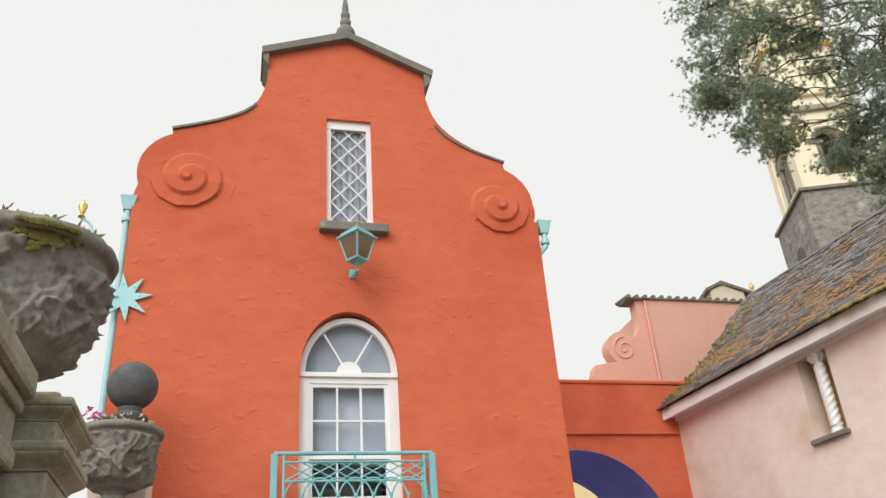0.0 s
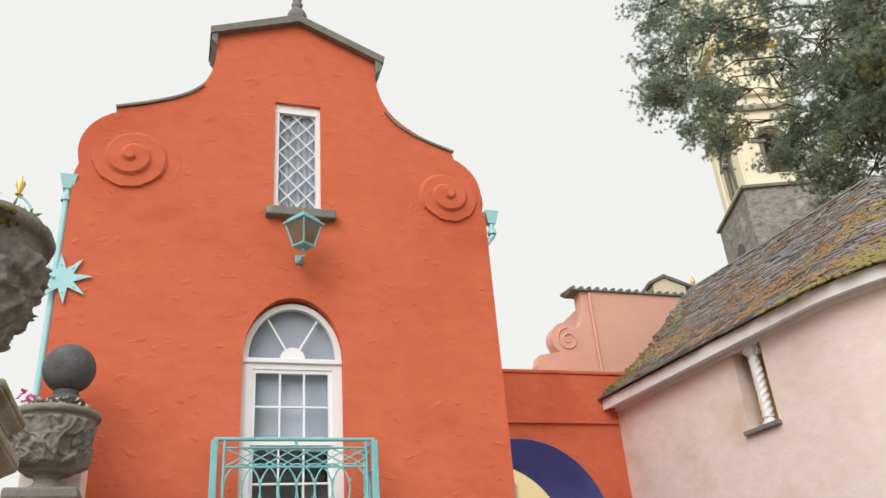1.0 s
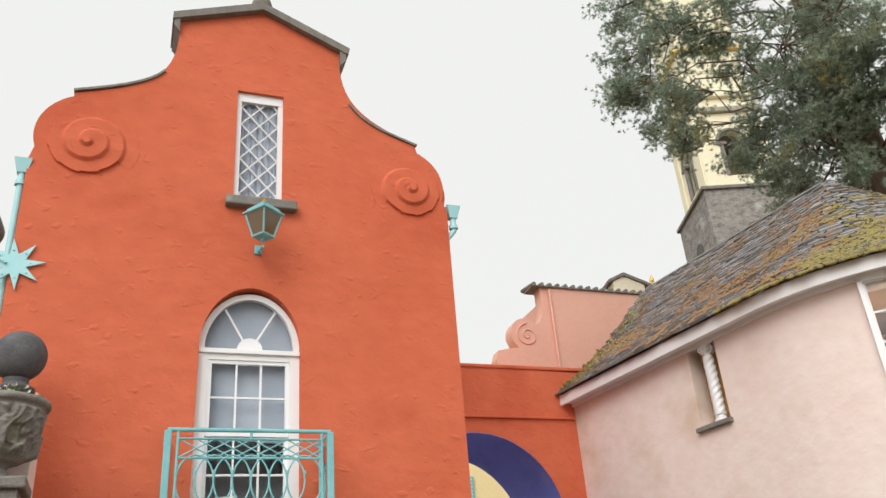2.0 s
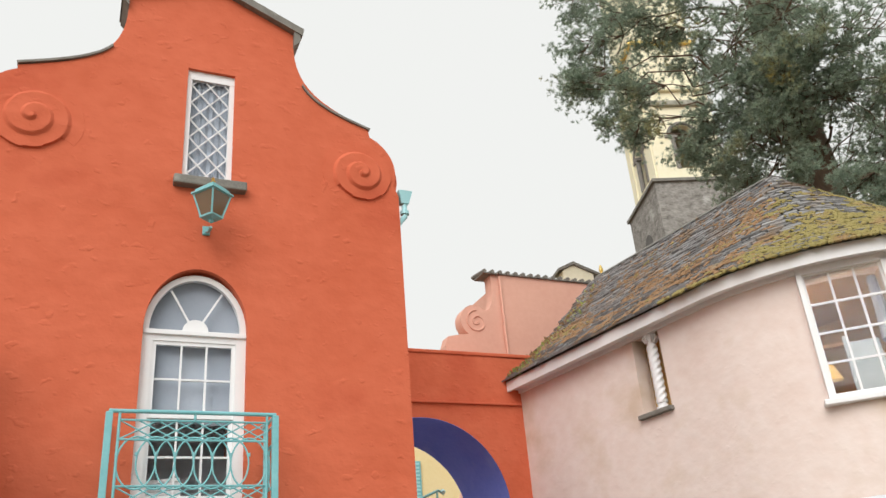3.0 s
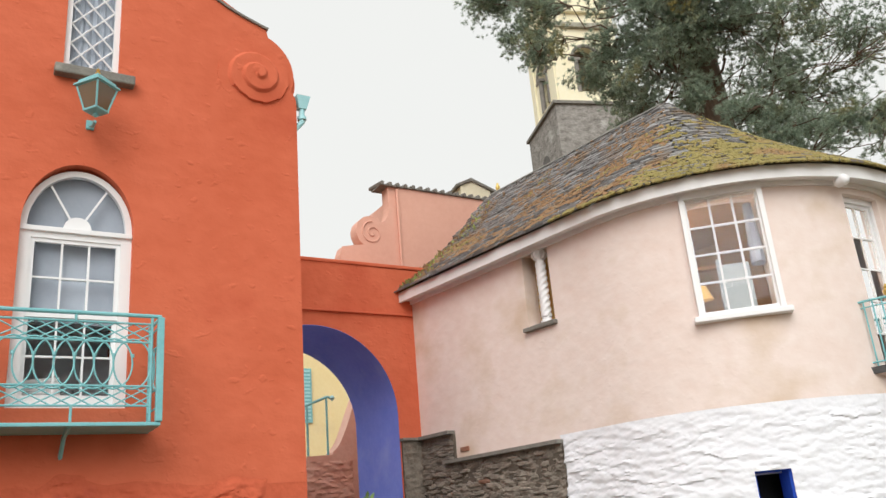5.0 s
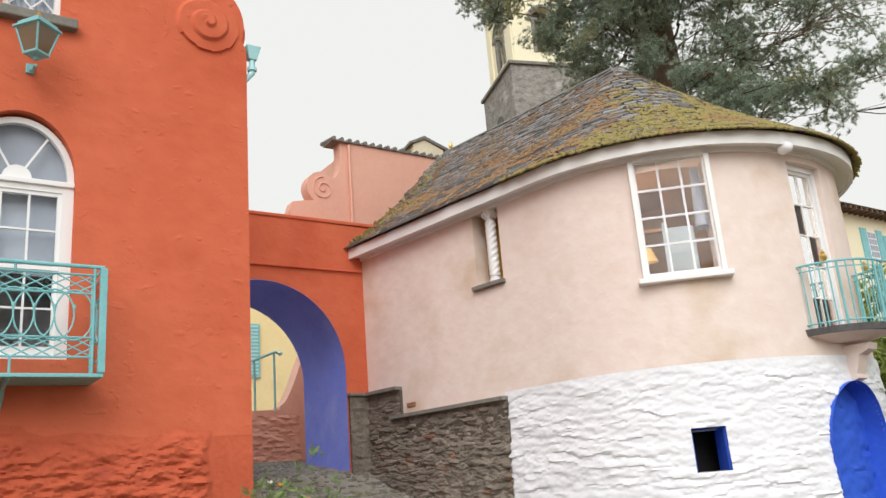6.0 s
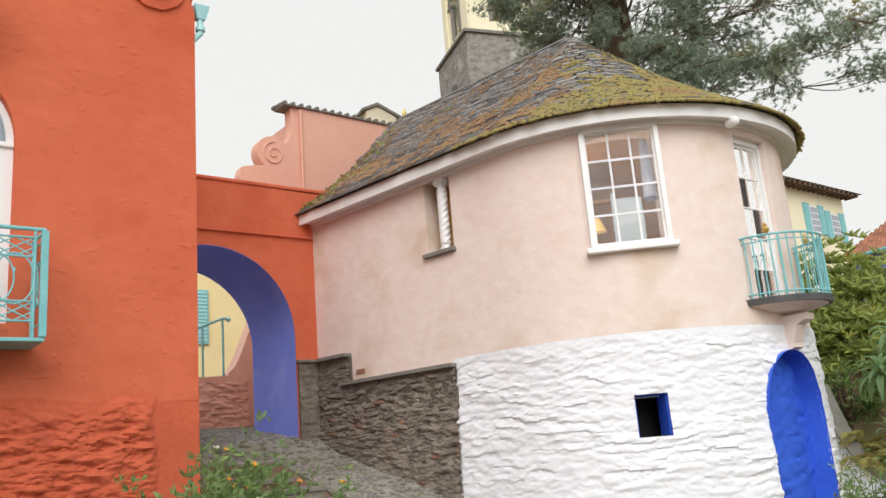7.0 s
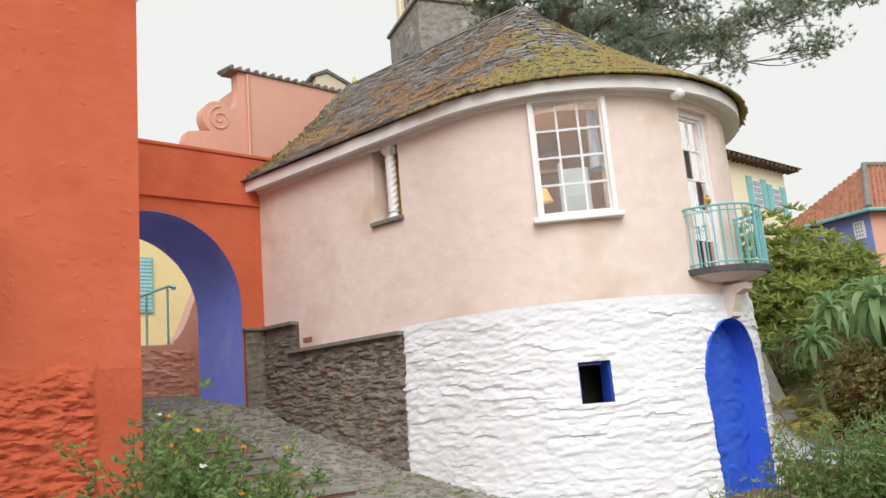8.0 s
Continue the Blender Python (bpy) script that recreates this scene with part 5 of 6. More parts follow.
pier = thing("parapet_pier", "lichened moulded stone pier carrying an urn", "pier", pose(-1.12, 4.15, 0))
part("shaft", boxed(-0.255, 0.255, -0.255, 0.255, 0, 2.62, bevel=0.012), CAST_PALE, pier)
part("necking", moulded(bmesh.new(), 0.258, 0.258, 2.62, 2.69, 0.065), CAST_PALE, pier)
part("necking_slab", boxed(-0.328, 0.328, -0.328, 0.328, 2.69, 2.735, bevel=0.012), CAST_PALE, pier)
part("frieze", boxed(-0.268, 0.268, -0.268, 0.268, 2.735, 2.83, bevel=0.006), CAST_PALE, pier)
part("cap", moulded(bmesh.new(), 0.27, 0.27, 2.83, 2.885, 0.05), CAST_PALE, pier)
part("cap_slab", boxed(-0.33, 0.33, -0.33, 0.33, 2.885, 2.925, bevel=0.014), CAST_PALE, pier)
part("cap_top", boxed(-0.26, 0.26, -0.26, 0.26, 2.925, 2.972, bevel=0.02), CAST_PALE, pier)
frame_bm = bmesh.new()
for q in ((-0.17, -0.14, 0.5, 2.45), (0.14, 0.17, 0.5, 2.45), (-0.14, 0.14, 2.42, 2.45), (-0.14, 0.14, 0.5, 0.53)):
    box(frame_bm, 0.250, 0.268, q[0], q[1], q[2], q[3])
part("panel_moulding", frame_bm, CAST_PALE, pier)
par = thing("parapet", "mossy moulded stone parapet wall", "parapet", pose(0, 0, 0))
for nm, q, bv in (("wall", (-1.40, -1.03, 0, 2.60), 0.0), ("moulding", (-1.45, -0.98, 2.60, 2.69), 0.02), ("frieze", (-1.42, -1.01, 2.69, 2.84), 0.0),
                  ("ogee", (-1.45, -0.98, 2.84, 2.90), 0.015), ("coping", (-1.49, -0.94, 2.90, 3.03), 0.03)):
    part(nm, boxed(q[0], q[1], -3.0, 3.83, q[2], q[3], bevel=bv), CAST_PALE, par)

pier2 = thing("urn_pier", "grey stone pier carrying the planted urn", "pier", pose(-1.17, 8.25, 0))
part("shaft", boxed(-0.24, 0.24, -0.24, 0.24, 0, 3.26, bevel=0.01), CAST, pier2)
part("cap", boxed(-0.3, 0.3, -0.3, 0.3, 3.26, 3.36, bevel=0.02), CAST, pier2)
bp = thing("ball_pier", "pale pink pier topped by a dark stone ball", "pier", pose(-1.19, 8.90, 0))
part("shaft", boxed(-0.27, 0.27, -0.27, 0.27, 0, 4.12, bevel=0.015), PINK, bp)
part("cap", lathe(bmesh.new(), [(0.28, 4.12), (0.28, 4.17), (0.22, 4.20), (0.22, 4.24), (0.16, 4.28), (0.145, 4.33), (0.18, 4.37), (0.185, 4.40), (0.15, 4.42), (0.12, 4.45), (0.12, 4.50)], 28), DARK_STONE, bp, "turned dark stone neck", smooth=True)
bm = bmesh.new()
bmesh.ops.create_uvsphere(bm, u_segments=40, v_segments=24, radius=0.255, matrix=Matrix.Translation((0, 0, 4.74)))
part("ball", bm, DARK_STONE, bp, "dark pitted stone ball", smooth=True)
lw = thing("pink_tower_house", "salmon-pink rendered tall house wall", "house", pose(0, 0, 0))
part("wall", boxed(-16.0, -7.75, 19.0, 21.0, 0, 24.0, bevel=0.05), PINK_DARK, lw)

# ---- salmon gabled building behind the arch ----
back = thing("salmon_building", "salmon-pink rendered building with a scrolled parapet", "building", pose(0, 15.2, 0))
ol = [(7.25, 0), (7.25, 6.25), (6.95, 6.25), (6.93, 7.3), (7.0, 7.5), (7.28, 7.56)] + arc(7.70, 7.90, 0.37, 236, 70, 16) + bez((7.84, 8.22), (7.93, 8.10), (8.13, 8.14), (8.16, 8.56), 10) + [(8.16, 9.06), (12.4, 9.06), (12.4, 0)]
part("front_wall", sheet(bmesh.new(), ol, [], 0, 0.3), PINK_DARK, back)
part("block", boxed(8.5, 12.4, 0.3, 1.9, 0, 9.0), PINK_DARK, back)
part("pilaster", boxed(8.38, 12.4, -0.04, 0.01, 0, 9.04, bevel=0.01), PINK_DARK, back)
part("downpipe", tube(bmesh.new(), [(8.36, -0.06, 2), (8.36, -0.06, 8.98)], 0.03, 8), PINK_DARK, back, smooth=True)
bm = bmesh.new()
tube(bm, [(7.72 + 0.27 * (k / 50) * math.cos(radians(70 - 700 * k / 50)), -0.006, 7.88 + 0.27 * (k / 50) * math.sin(radians(70 - 700 * k / 50))) for k in range(4, 51)], 0.02, 6)
part("scroll", bm, PINK_DARK, back, "raised spiral scroll", smooth=True)
for k in range(23):
    x = 7.98 + k * 0.196
    bm = bmesh.new()
    tube(bm, [(x, -0.11, 9.07), (x, 0.5, 9.15)], 0.05, 8)
    part("coping_tile", bm, COPING, back, smooth=True)
part("coping_bed", boxed(7.95, 12.4, -0.08, 0.40, 9.03, 9.06), COPING, back)
hoodm = tube(bmesh.new(), [(7.85 + 0.42 * math.cos(radians(a)), -0.05, 6.38 + 0.30 * math.sin(radians(a))) for a in range(0, 181, 15)], 0.05, 6)
part("round_hood", hoodm, TERRACOTTA, back, "small round hood of brown tile", smooth=True)

# ---- chimney with gilt ornament, beyond ----
ch = thing("cream_chimney", "cream-rendered chimney stack with stone cap", "chimney", pose(13.4, 19.6, 0.22, 0, 0, -12))
part("stack", sheet(bmesh.new(), [(-0.45, 3), (-0.45, 11.26), (-0.1, 11.42), (0.5, 11.13), (0.5, 3)], [], -0.3, 0.3), mat("pale_cream_render", (0.74, 0.68, 0.50), (0.82, 0.77, 0.61), 1.2, 0.9, 0.2, 10, (0.5, 0.47, 0.36), 1.5, 0.6), ch)
bm = sheet(bmesh.new(), [(-0.6, 11.30), (-0.1, 11.53), (0.95, 11.03), (0.95, 10.95), (-0.1, 11.43), (-0.6, 11.22)], [], -0.36, 0.36)
part("cap", bm, COPING, ch, "low pitched stone cap")
gf = tagged(part("gilt_finial", lathe(bmesh.new(), [(0.05, 10.9), (0.05, 11.2), (0.16, 11.26), (0.07, 11.34), (0.13, 11.45), (0.05, 11.56), (0.08, 11.64), (0.02, 11.8)], 10, (14.72, 20.0, 0.3)), GOLD, smooth=True), "small gilded roof finial", "finial")
part("post", boxed(14.7, 14.8, 19.95, 20.05, 3, 10.92), YELLOW, gf)

# ---- bell tower ----
tw = thing("bell_tower", "yellow-rendered bell tower on a grey stone base", "tower", pose(23.79, 27.04, -0.12, 0, 0, -19))
TS = 4.2
CREAM = mat("cream_limewash", (0.85, 0.79, 0.55), (0.90, 0.85, 0.66), 0.6, 0.9, 0.2, 8, (0.74, 0.66, 0.44), 0.6, 0.58)
part("stone_base", boxed(0, TS, 0, TS, 0, 20.6), mat("tower_stone", (0.16, 0.15, 0.135), (0.40, 0.38, 0.35), 2.6, 0.9, 0.9, 7, (0.62, 0.61, 0.58), 0.7, 0.6, depth=0.10, stretch=(1, 1, 1.5)), tw, "grey rubble stone base")
part("ledge", boxed(-0.12, TS + 0.12, -0.12, TS + 0.12, 20.6, 20.75), COPING, tw)


def belfry_face(m_, z0, z1, name):
    c, w, sp = TS / 2, 0.62, 23.4
    hl = [(c - w, z0 + 0.8), (c + w, z0 + 0.8)] + arc(c, sp, w, 0, 180, 16)
    ob = part(name, sheet(bmesh.new(), [(0.4, z0), (0.4, z1), (TS - 0.4, z1), (TS - 0.4, z0)], [hl], 0.4, 0.75), CREAM, tw, m=m_)
    part("arch_moulding", tube(bmesh.new(), [(c + (w + 0.1) * math.cos(radians(a)), 0.38, sp + (w + 0.1) * math.sin(radians(a))) for a in range(0, 181, 15)], 0.09, 6), CAST, ob)
    for sx in (-1, 1):
        part("column", tube(bmesh.new(), [(c + sx * (w - 0.08), 0.46, z0 + 0.8), (c + sx * (w - 0.08), 0.46, sp - 0.1)], 0.13, 10), CAST, ob, smooth=True)
        part("impost", boxed(c + sx * w - 0.32, c + sx * w + 0.32, 0.33, 0.6, sp - 0.12, sp + 0.04), CAST, ob)
        part("corner_strip", boxed(c + sx * (TS / 2 - 0.66) - 0.27, c + sx * (TS / 2 - 0.66) + 0.27, 0.32, 0.41, z0, z1), CREAM, ob)


belfry_face(pose(0, 0, 0), 20.75, 26.0, "belfry_front")
belfry_face(pose(0, TS, 0, 0, 0, -90), 20.75, 26.0, "belfry_side")
part("belfry_back", boxed(0.75, TS - 0.4, TS - 0.75, TS - 0.4, 20.75, 26.0), CREAM, tw)
part("belfry_wall", boxed(TS - 0.75, TS - 0.4, 0.75, TS - 0.75, 20.75, 26.0), CREAM, tw)
part("cornice", boxed(0.2, TS - 0.2, 0.2, TS - 0.2, 25.1, 25.4, bevel=0.05), CAST_PALE, tw)
part("cornice", boxed(0.2, TS - 0.2, 0.2, TS - 0.2, 26.0, 26.25, bevel=0.05), CREAM, tw)
part("upper_stage", boxed(0.5, TS - 0.5, 0.5, TS - 0.5, 26.25, 37, bevel=0.05), CREAM, tw)
part("upper_cornice", boxed(0.3, TS - 0.3, 0.3, TS - 0.3, 29.0, 29.25, bevel=0.05), GOLD, tw)
part("cupola", lathe(bmesh.new(), [(1.7, 37), (1.7, 37.3), (1.4, 38), (0.8, 38.7), (0.2, 39.2), (0.05, 40.4)], 20, (TS / 2, TS / 2, 0)), TURQ, tw, smooth=True)
# flat arch shapes on the wall; dark colour paints the shade of a recess
for m_ in (pose(0, 0, 0), pose(0, TS, 0, 0, 0, -90)):
    bm = sheet(bmesh.new(), [(1.5, 16.9), (2.6, 16.9)] + arc(2.05, 18.3, 0.55, 0, 180, 12), [], -0.02, 0.05)
    part("blind_arch", bm, mat("shadowed_stone", (0.10, 0.095, 0.09), (0.16, 0.15, 0.14), 3), tw, "flat round arch with a recess's shade in its dark colour", m=m_)

# ---- yellow house through the arch, salmon ramp wall and railing ----
yh = thing("yellow_house", "cream-yellow house with turquoise shutters", "house", pose(0, 0, 0))
part("wall", boxed(6.5, 16.5, 24.0, 24.6, 1.5, 9.7), YELLOW, yh)
for x in (9.5, 11.6):
    shu = part("shutter", boxed(x - 0.25, x + 0.25, 23.93, 23.995, 5.1, 6.75), TURQ, yh, "turquoise louvred shutter")
    for k in range(14):
        part("slat", boxed(x - 0.2, x + 0.2, 23.915, 23.94, 5.2 + k * 0.11, 5.26 + k * 0.11), TURQ_PALE, shu)
SALMON_STONE = mat("salmon_painted_rubble", (0.82, 0.49, 0.38), (0.90, 0.61, 0.51), 2.2, 0.9, 0.7, 14, (0.60, 0.30, 0.22), 1.4, 0.6, depth=0.03)
ramp = thing("ramp_wall", "rough salmon-painted ramp wall with a rising curve", "wall", pose(0, 0, 0))
top = [(6.2, 3.38), (7.55, 3.44)] + bez((7.55, 3.5), (7.9, 3.7), (8.0, 4.6), (8.6, 5.5), 10) + [(10.5, 6.4), (10.5, 1.2), (6.2, 1.2)]
part("wall", sheet(bmesh.new(), top, [], 17.4, 17.8), SALMON_STONE, ramp)
rf = rough_slab(6.2, 8.0, 1.6, 3.30, 17.40, 0.03, 0.07, None, 9)
part("rubble_face", rf, SALMON_STONE, ramp, smooth=True)
rlg = thing("iron_railing", "turquoise iron railing on the ramp wall", "railing", pose(0, 0, 0))
part("handrail", tube(bmesh.new(), [(6.5, 17.6, 4.35), (7.05, 17.6, 4.55), (7.55, 17.6, 4.75), (7.62, 17.6, 4.72)], 0.03, 6), TURQ, rlg)
for x, z in ((6.6, 4.38), (7.05, 4.55), (7.52, 4.74)):
    part("post", tube(bmesh.new(), [(x, 17.6, 3.3), (x, 17.6, z)], 0.025, 6), TURQ, rlg)
part("knob", lathe(bmesh.new(), [(0.02, -0.06), (0.07, 0), (0.02, 0.06)], 10, (7.66, 17.6, 4.72)), TURQ_PALE, rlg, smooth=True)


# ---- far houses ----
def far_window(parent, x, y, z, w, h, shutters=True):
    wdw = part("window", boxed(x - w / 2, x + w / 2, y - 0.05, y + 0.02, z, z + h), WHITE, parent, "white window")
    for i in range(3):
        for j in range(4):
            # opaque panes with the reflected sky in their colour
            part("pane", boxed(x - w / 2 + 0.08 + i * (w - 0.1) / 3, x - w / 2 + 0.03 + (i + 1) * (w - 0.1) / 3, y - 0.062, y - 0.045, z + 0.08 + j * (h - 0.1) / 4, z + 0.03 + (j + 1) * (h - 0.1) / 4), SKY_PANE, wdw)
    if shutters:
        for sx in (-1, 1):
            part("shutter", boxed(x + sx * (w / 2 + 0.28) - 0.25, x + sx * (w / 2 + 0.28) + 0.25, y - 0.08, y - 0.01, z - 0.05, z + h + 0.1), TURQ, wdw, "turquoise shutter")


def polar2(az, r):
    return r * math.sin(radians(az)), r * math.cos(radians(az))


fh = thing("cream_far_house", "cream house with turquoise shutters and slate roof", "house", pose(34.4, 19.8, 0.45))
part("wall", boxed(0, 7.4, 0, 7, 0, 12.0), CREAM, fh)
far_window(fh, 4.35, 0, 9.75, 0.8, 1.35)
far_window(fh, 6.3, 0, 9.55, 0.8, 1.35)
bm = bmesh.new()
vs = [bm.verts.new(v) for v in ((-1, -0.7, 12.0), (8.3, -0.7, 12.0), (8.3, 7.7, 12.0), (-1, 7.7, 12.0), (1, 2.0, 13.0), (5, 2.0, 13.0))]
for q in ((0, 1, 5, 4), (1, 2, 5), (2, 3, 4, 5), (3, 0, 4), (3, 2, 1, 0)):
    bm.faces.new([vs[k] for k in q])
part("roof", bm, SLATE, fh, "grey slate roof")
for k in range(20):
    part("rafter_end", boxed(-0.8 + k * 0.45, -0.68 + k * 0.45, -0.66, 0, 11.8, 11.98), BARK, fh)

bh_ = thing("blue_far_house", "blue and salmon house with terracotta tiled hipped roof", "house", pose(30.86, 11.69, 0, 0, 0, -101.7))
part("wall", boxed(-3.7, -0.25, 0.35, 0.65, 0, 7.3), mat("periwinkle_render", (0.20, 0.27, 0.62), (0.26, 0.33, 0.70), 1, 0.9, 0.2), bh_, "periwinkle-blue wall")
part("side_wall", boxed(0, 6, 0, 0.3, 0, 7.3), PINK_DARK, bh_, m=pose(-0.25, 0.36, 0, 0, 0, 75))
far_window(bh_, -0.72, 0.35, 6.42, 0.42, 0.64, False)
E0, E1, E2, E3 = Vector((-4.0, 0, 7.36)), Vector((0, 0, 7.36)), Vector((1.6, 6.0, 7.36)), Vector((-5.2, 7.0, 7.36))
TOP0, TOP1 = Vector((-2.07, 3.42, 9.8)), Vector((-0.5, 9.0, 9.8))
bm = bmesh.new()
vs = [bm.verts.new(v) for v in (E0, E1, E2, E3, TOP0, TOP1)]
for q in ((0, 1, 4), (1, 2, 5, 4), (2, 3, 5), (3, 0, 4, 5), (3, 2, 1, 0)):
    bm.faces.new([vs[k] for k in q])
part("roof", bm, TERRACOTTA, bh_, "terracotta tiled roof")
part("gutter", tube(bmesh.new(), [E0 + Vector((0, -0.05, -0.04)), E1 + Vector((0.03, -0.05, -0.04)), E2 + Vector((0.05, 0, -0.04))], 0.07, 6), TURQ, bh_, "turquoise gutter")
part("hip_capping", tube(bmesh.new(), [E1 + Vector((0, 0, 0.05)), TOP0 + Vector((0, 0, 0.06)), TOP1 + Vector((0, 0, 0.06))], 0.13, 8), CAST, bh_, "grey mortared hip capping")
tiles = []
for a0, a1, b0, b1, cols in ((E0, E1, TOP0, TOP0, 20), (E1, E2, TOP0, TOP1, 30)):
    for r_ in range(18):
        t = (r_ + 0.5) / 18
        n_ = max(2, round(cols * (a0.lerp(b0, t) - a1.lerp(b1, t)).length / (a1 - a0).length))
        for c_ in range(n_):
            p = a0.lerp(b0, t).lerp(a1.lerp(b1, t), (c_ + 0.5) / n_)
            up_ = (b0 - a0).lerp(b1 - a1, (c_ + 0.5) / n_)
            tiles.append(frame_np(np.array(p) + (0, 0, 0.02), up_, 0, (0.085, 0.05, 0.13)))
stuff("roof_tiles", ICO_V, ICO_F, tiles, TERRACOTTA, bh_)


# ---- brown rubble face and stones ----
part("rubble_face", rough_bent(S_A, S_C, wall_base, 2.70, 0.06, 0.022, 0.075, (2.4, 7.5, 0.25, 0.55), 8), STONE, rw, "slurry-pointed rubble stones", smooth=True)
part("rubble_face", rough_bent(S_A, S_B, lambda s_: 2.5, 3.18, 0.06, 0.03, 0.05, (2.4, 7.5, 0.25, 0.5), 18), STONE, rw, smooth=True)
RED = mat("iron_stained_stone", (0.20, 0.10, 0.065), (0.30, 0.17, 0.12), 5, 0.9, 0.6, 30, vary=0.3)
rock_meshes = []
for k in range(6):
    bm = bmesh.new()
    bmesh.ops.create_icosphere(bm, subdivisions=2, radius=1.0)
    for v in bm.verts:
        v.co *= 1 + 0.35 * noise.noise(v.co * 1.3 + Vector((k * 9, 0, 0)))
        v.co.x = max(-0.85, min(0.85, v.co.x))
        v.co.z = max(-0.7, min(0.7, v.co.z))
    me = bpy.data.meshes.new("stone")
    bm.to_mesh(me)
    bm.free()
    me.materials.append(RED if k == 0 else STONE)
    rock_meshes.append(me)
for k in range(110):
    ss = random.uniform(0.15, S_C - 0.2)
    zb = wall_base(ss) + 0.2
    zz = random.uniform(zb, 2.62)
    w, h = random.uniform(0.07, 0.2), random.uniform(0.03, 0.065)
    o = new("stone", rock_meshes[random.randrange(6)])
    o.parent = rw
    o.matrix_world = around(ss, zz, 0.050) @ pose(0, 0, 0, random.uniform(-8, 8), random.uniform(-7, 7), random.uniform(-6, 6)) @ Matrix.Diagonal((w, 0.055, h, 1))

# ---- cobbled ramp and stone steps up to the arch ----
bm = bmesh.new()
g = []
for j in range(90):
    y = 5.5 + j * 0.13
    row = []
    for i in range(44):
        x = 3.0 + i * 0.125
        low = 0.35 if x < 6.2 and 8.6 < y < 12.5 else 0.0
        row.append(bm.verts.new((x, y, ground_z(x, y) - low + 0.03 + 0.012 * noise.noise((x * 6, y * 6, 2)))))
    g.append(row)
for j in range(89):
    for i in range(43):
        bm.faces.new((g[j][i], g[j][i + 1], g[j + 1][i + 1], g[j + 1][i]))
path = tagged(part("path", bm, COBBLE, smooth=True), "cobbled stone ramp climbing to the arch", "path", kind="structure")
cob_near, cob_far = [], []
for k in range(5200):
    x, y = random.uniform(4.2, 8.3), random.uniform(6.2, 17.0)
    if x < 6.2 and 8.5 < y < 12.6:
        continue
    w = random.uniform(0.035, 0.075)
    z = ground_z(x, y) + 0.035
    m_ = np.array(pose(x, y, z, random.uniform(-8, 8) + 14, random.uniform(-8, 8), random.uniform(-25, 25)) @ Matrix.Diagonal((w, w * random.uniform(0.5, 0.8), 0.022, 1)))
    if 6.3 < x < 7.6 and 9.2 < y < 11.4 and len(cob_near) < 260:
        cob_near.append(m_)
    else:
        cob_far.append(m_)
steps = thing("stone_steps", "worn stone steps with brown stone risers", "steps")
for k in range(8):
    y = 8.6 + 0.5 * k
    z = ground_z(5, y + 0.42) + 0.06
    x1 = 6.45 - 0.05 * k * k * 0.5
    tread = boxed(3.9, x1, y, y + 0.58, z - 0.05, z + 0.02, bevel=0.012)
    for v in tread.verts:
        v.co.z += 0.012 * noise.noise(v.co * 3)
    part("tread", tread, COBBLE, steps, "worn grey slab")
    part("riser", boxed(3.9, x1 - 0.03, y + 0.03, y + 0.5, z - 0.4, z - 0.05), RED if k % 2 else STONE, steps)

# ---- garden wall sweeping down from the pink house ----
gw_ = thing("garden_wall", "low whitewashed garden wall with grey coping sweeping down", "wall")
line = bez((12.45, 6.7), (12.25, 5.9), (12.3, 4.9), (12.5, 3.6), 20) + [(12.6, 2.6), (12.75, 1.0), (13.0, -2.0)]
dsum, dist_ = 0.0, []
for i, p in enumerate(line):
    if i:
        dsum += math.hypot(p[0] - line[i - 1][0], p[1] - line[i - 1][1])
    dist_.append(dsum)
wt = [float(np.interp(d, [0, 0.25, 0.5, 0.8, 1.2, 1.8], [1.95, 1.3, 0.86, 0.62, 0.52, 0.5])) for d in dist_]
for nm, material, (a0, a1), (h0, h1), lab in (("wall", WHITE_STONE, (-0.13, 0.15), (None, 0.0), ""), ("coping", COPING, (-0.17, 0.18), (0.0, 0.06), "grey stone coping")):
    bm = bmesh.new()
    rings = []
    for i, p in enumerate(line):
        q = line[min(i + 1, len(line) - 1)]
        r0 = line[max(i - 1, 0)]
        d = Vector((q[0] - r0[0], q[1] - r0[1])).normalized()
        nrm = Vector((-d.y, d.x))
        lo, hi = (-0.1 if h0 is None else wt[i] + h0), wt[i] + h1
        rings.append([bm.verts.new((p[0] + nrm.x * a, p[1] + nrm.y * a, z)) for a, z in ((a0, lo), (a1, lo), (a1, hi), (a0, hi))])
    for a, b in zip(rings, rings[1:]):
        for k in range(4):
            bm.faces.new((a[k], a[(k + 1) % 4], b[(k + 1) % 4], b[k]))
    bm.faces.new(rings[0])
    bm.faces.new(rings[-1][::-1])
    part(nm, bm, material, gw_, lab)


# ---- planting ----
LEAF_LIGHT = mat("weed_leaf", (0.17, 0.28, 0.10), (0.28, 0.41, 0.16), 2, 0.55, 0, 8, (0.28, 0.30, 0.09), 1.5, 0.62, vary=0.35, spec=0.4)
LEAF_OLIVE = mat("laurel_leaf", (0.26, 0.335, 0.08), (0.44, 0.50, 0.16), 1.2, 0.5, 0, 8, (0.50, 0.42, 0.09), 1.6, 0.56, vary=0.35, spec=0.45)
LEAF_BLUE = mat("echium_leaf", (0.24, 0.39, 0.18), (0.36, 0.52, 0.26), 3, 0.5, 0, 8, vary=0.25, spec=0.45)
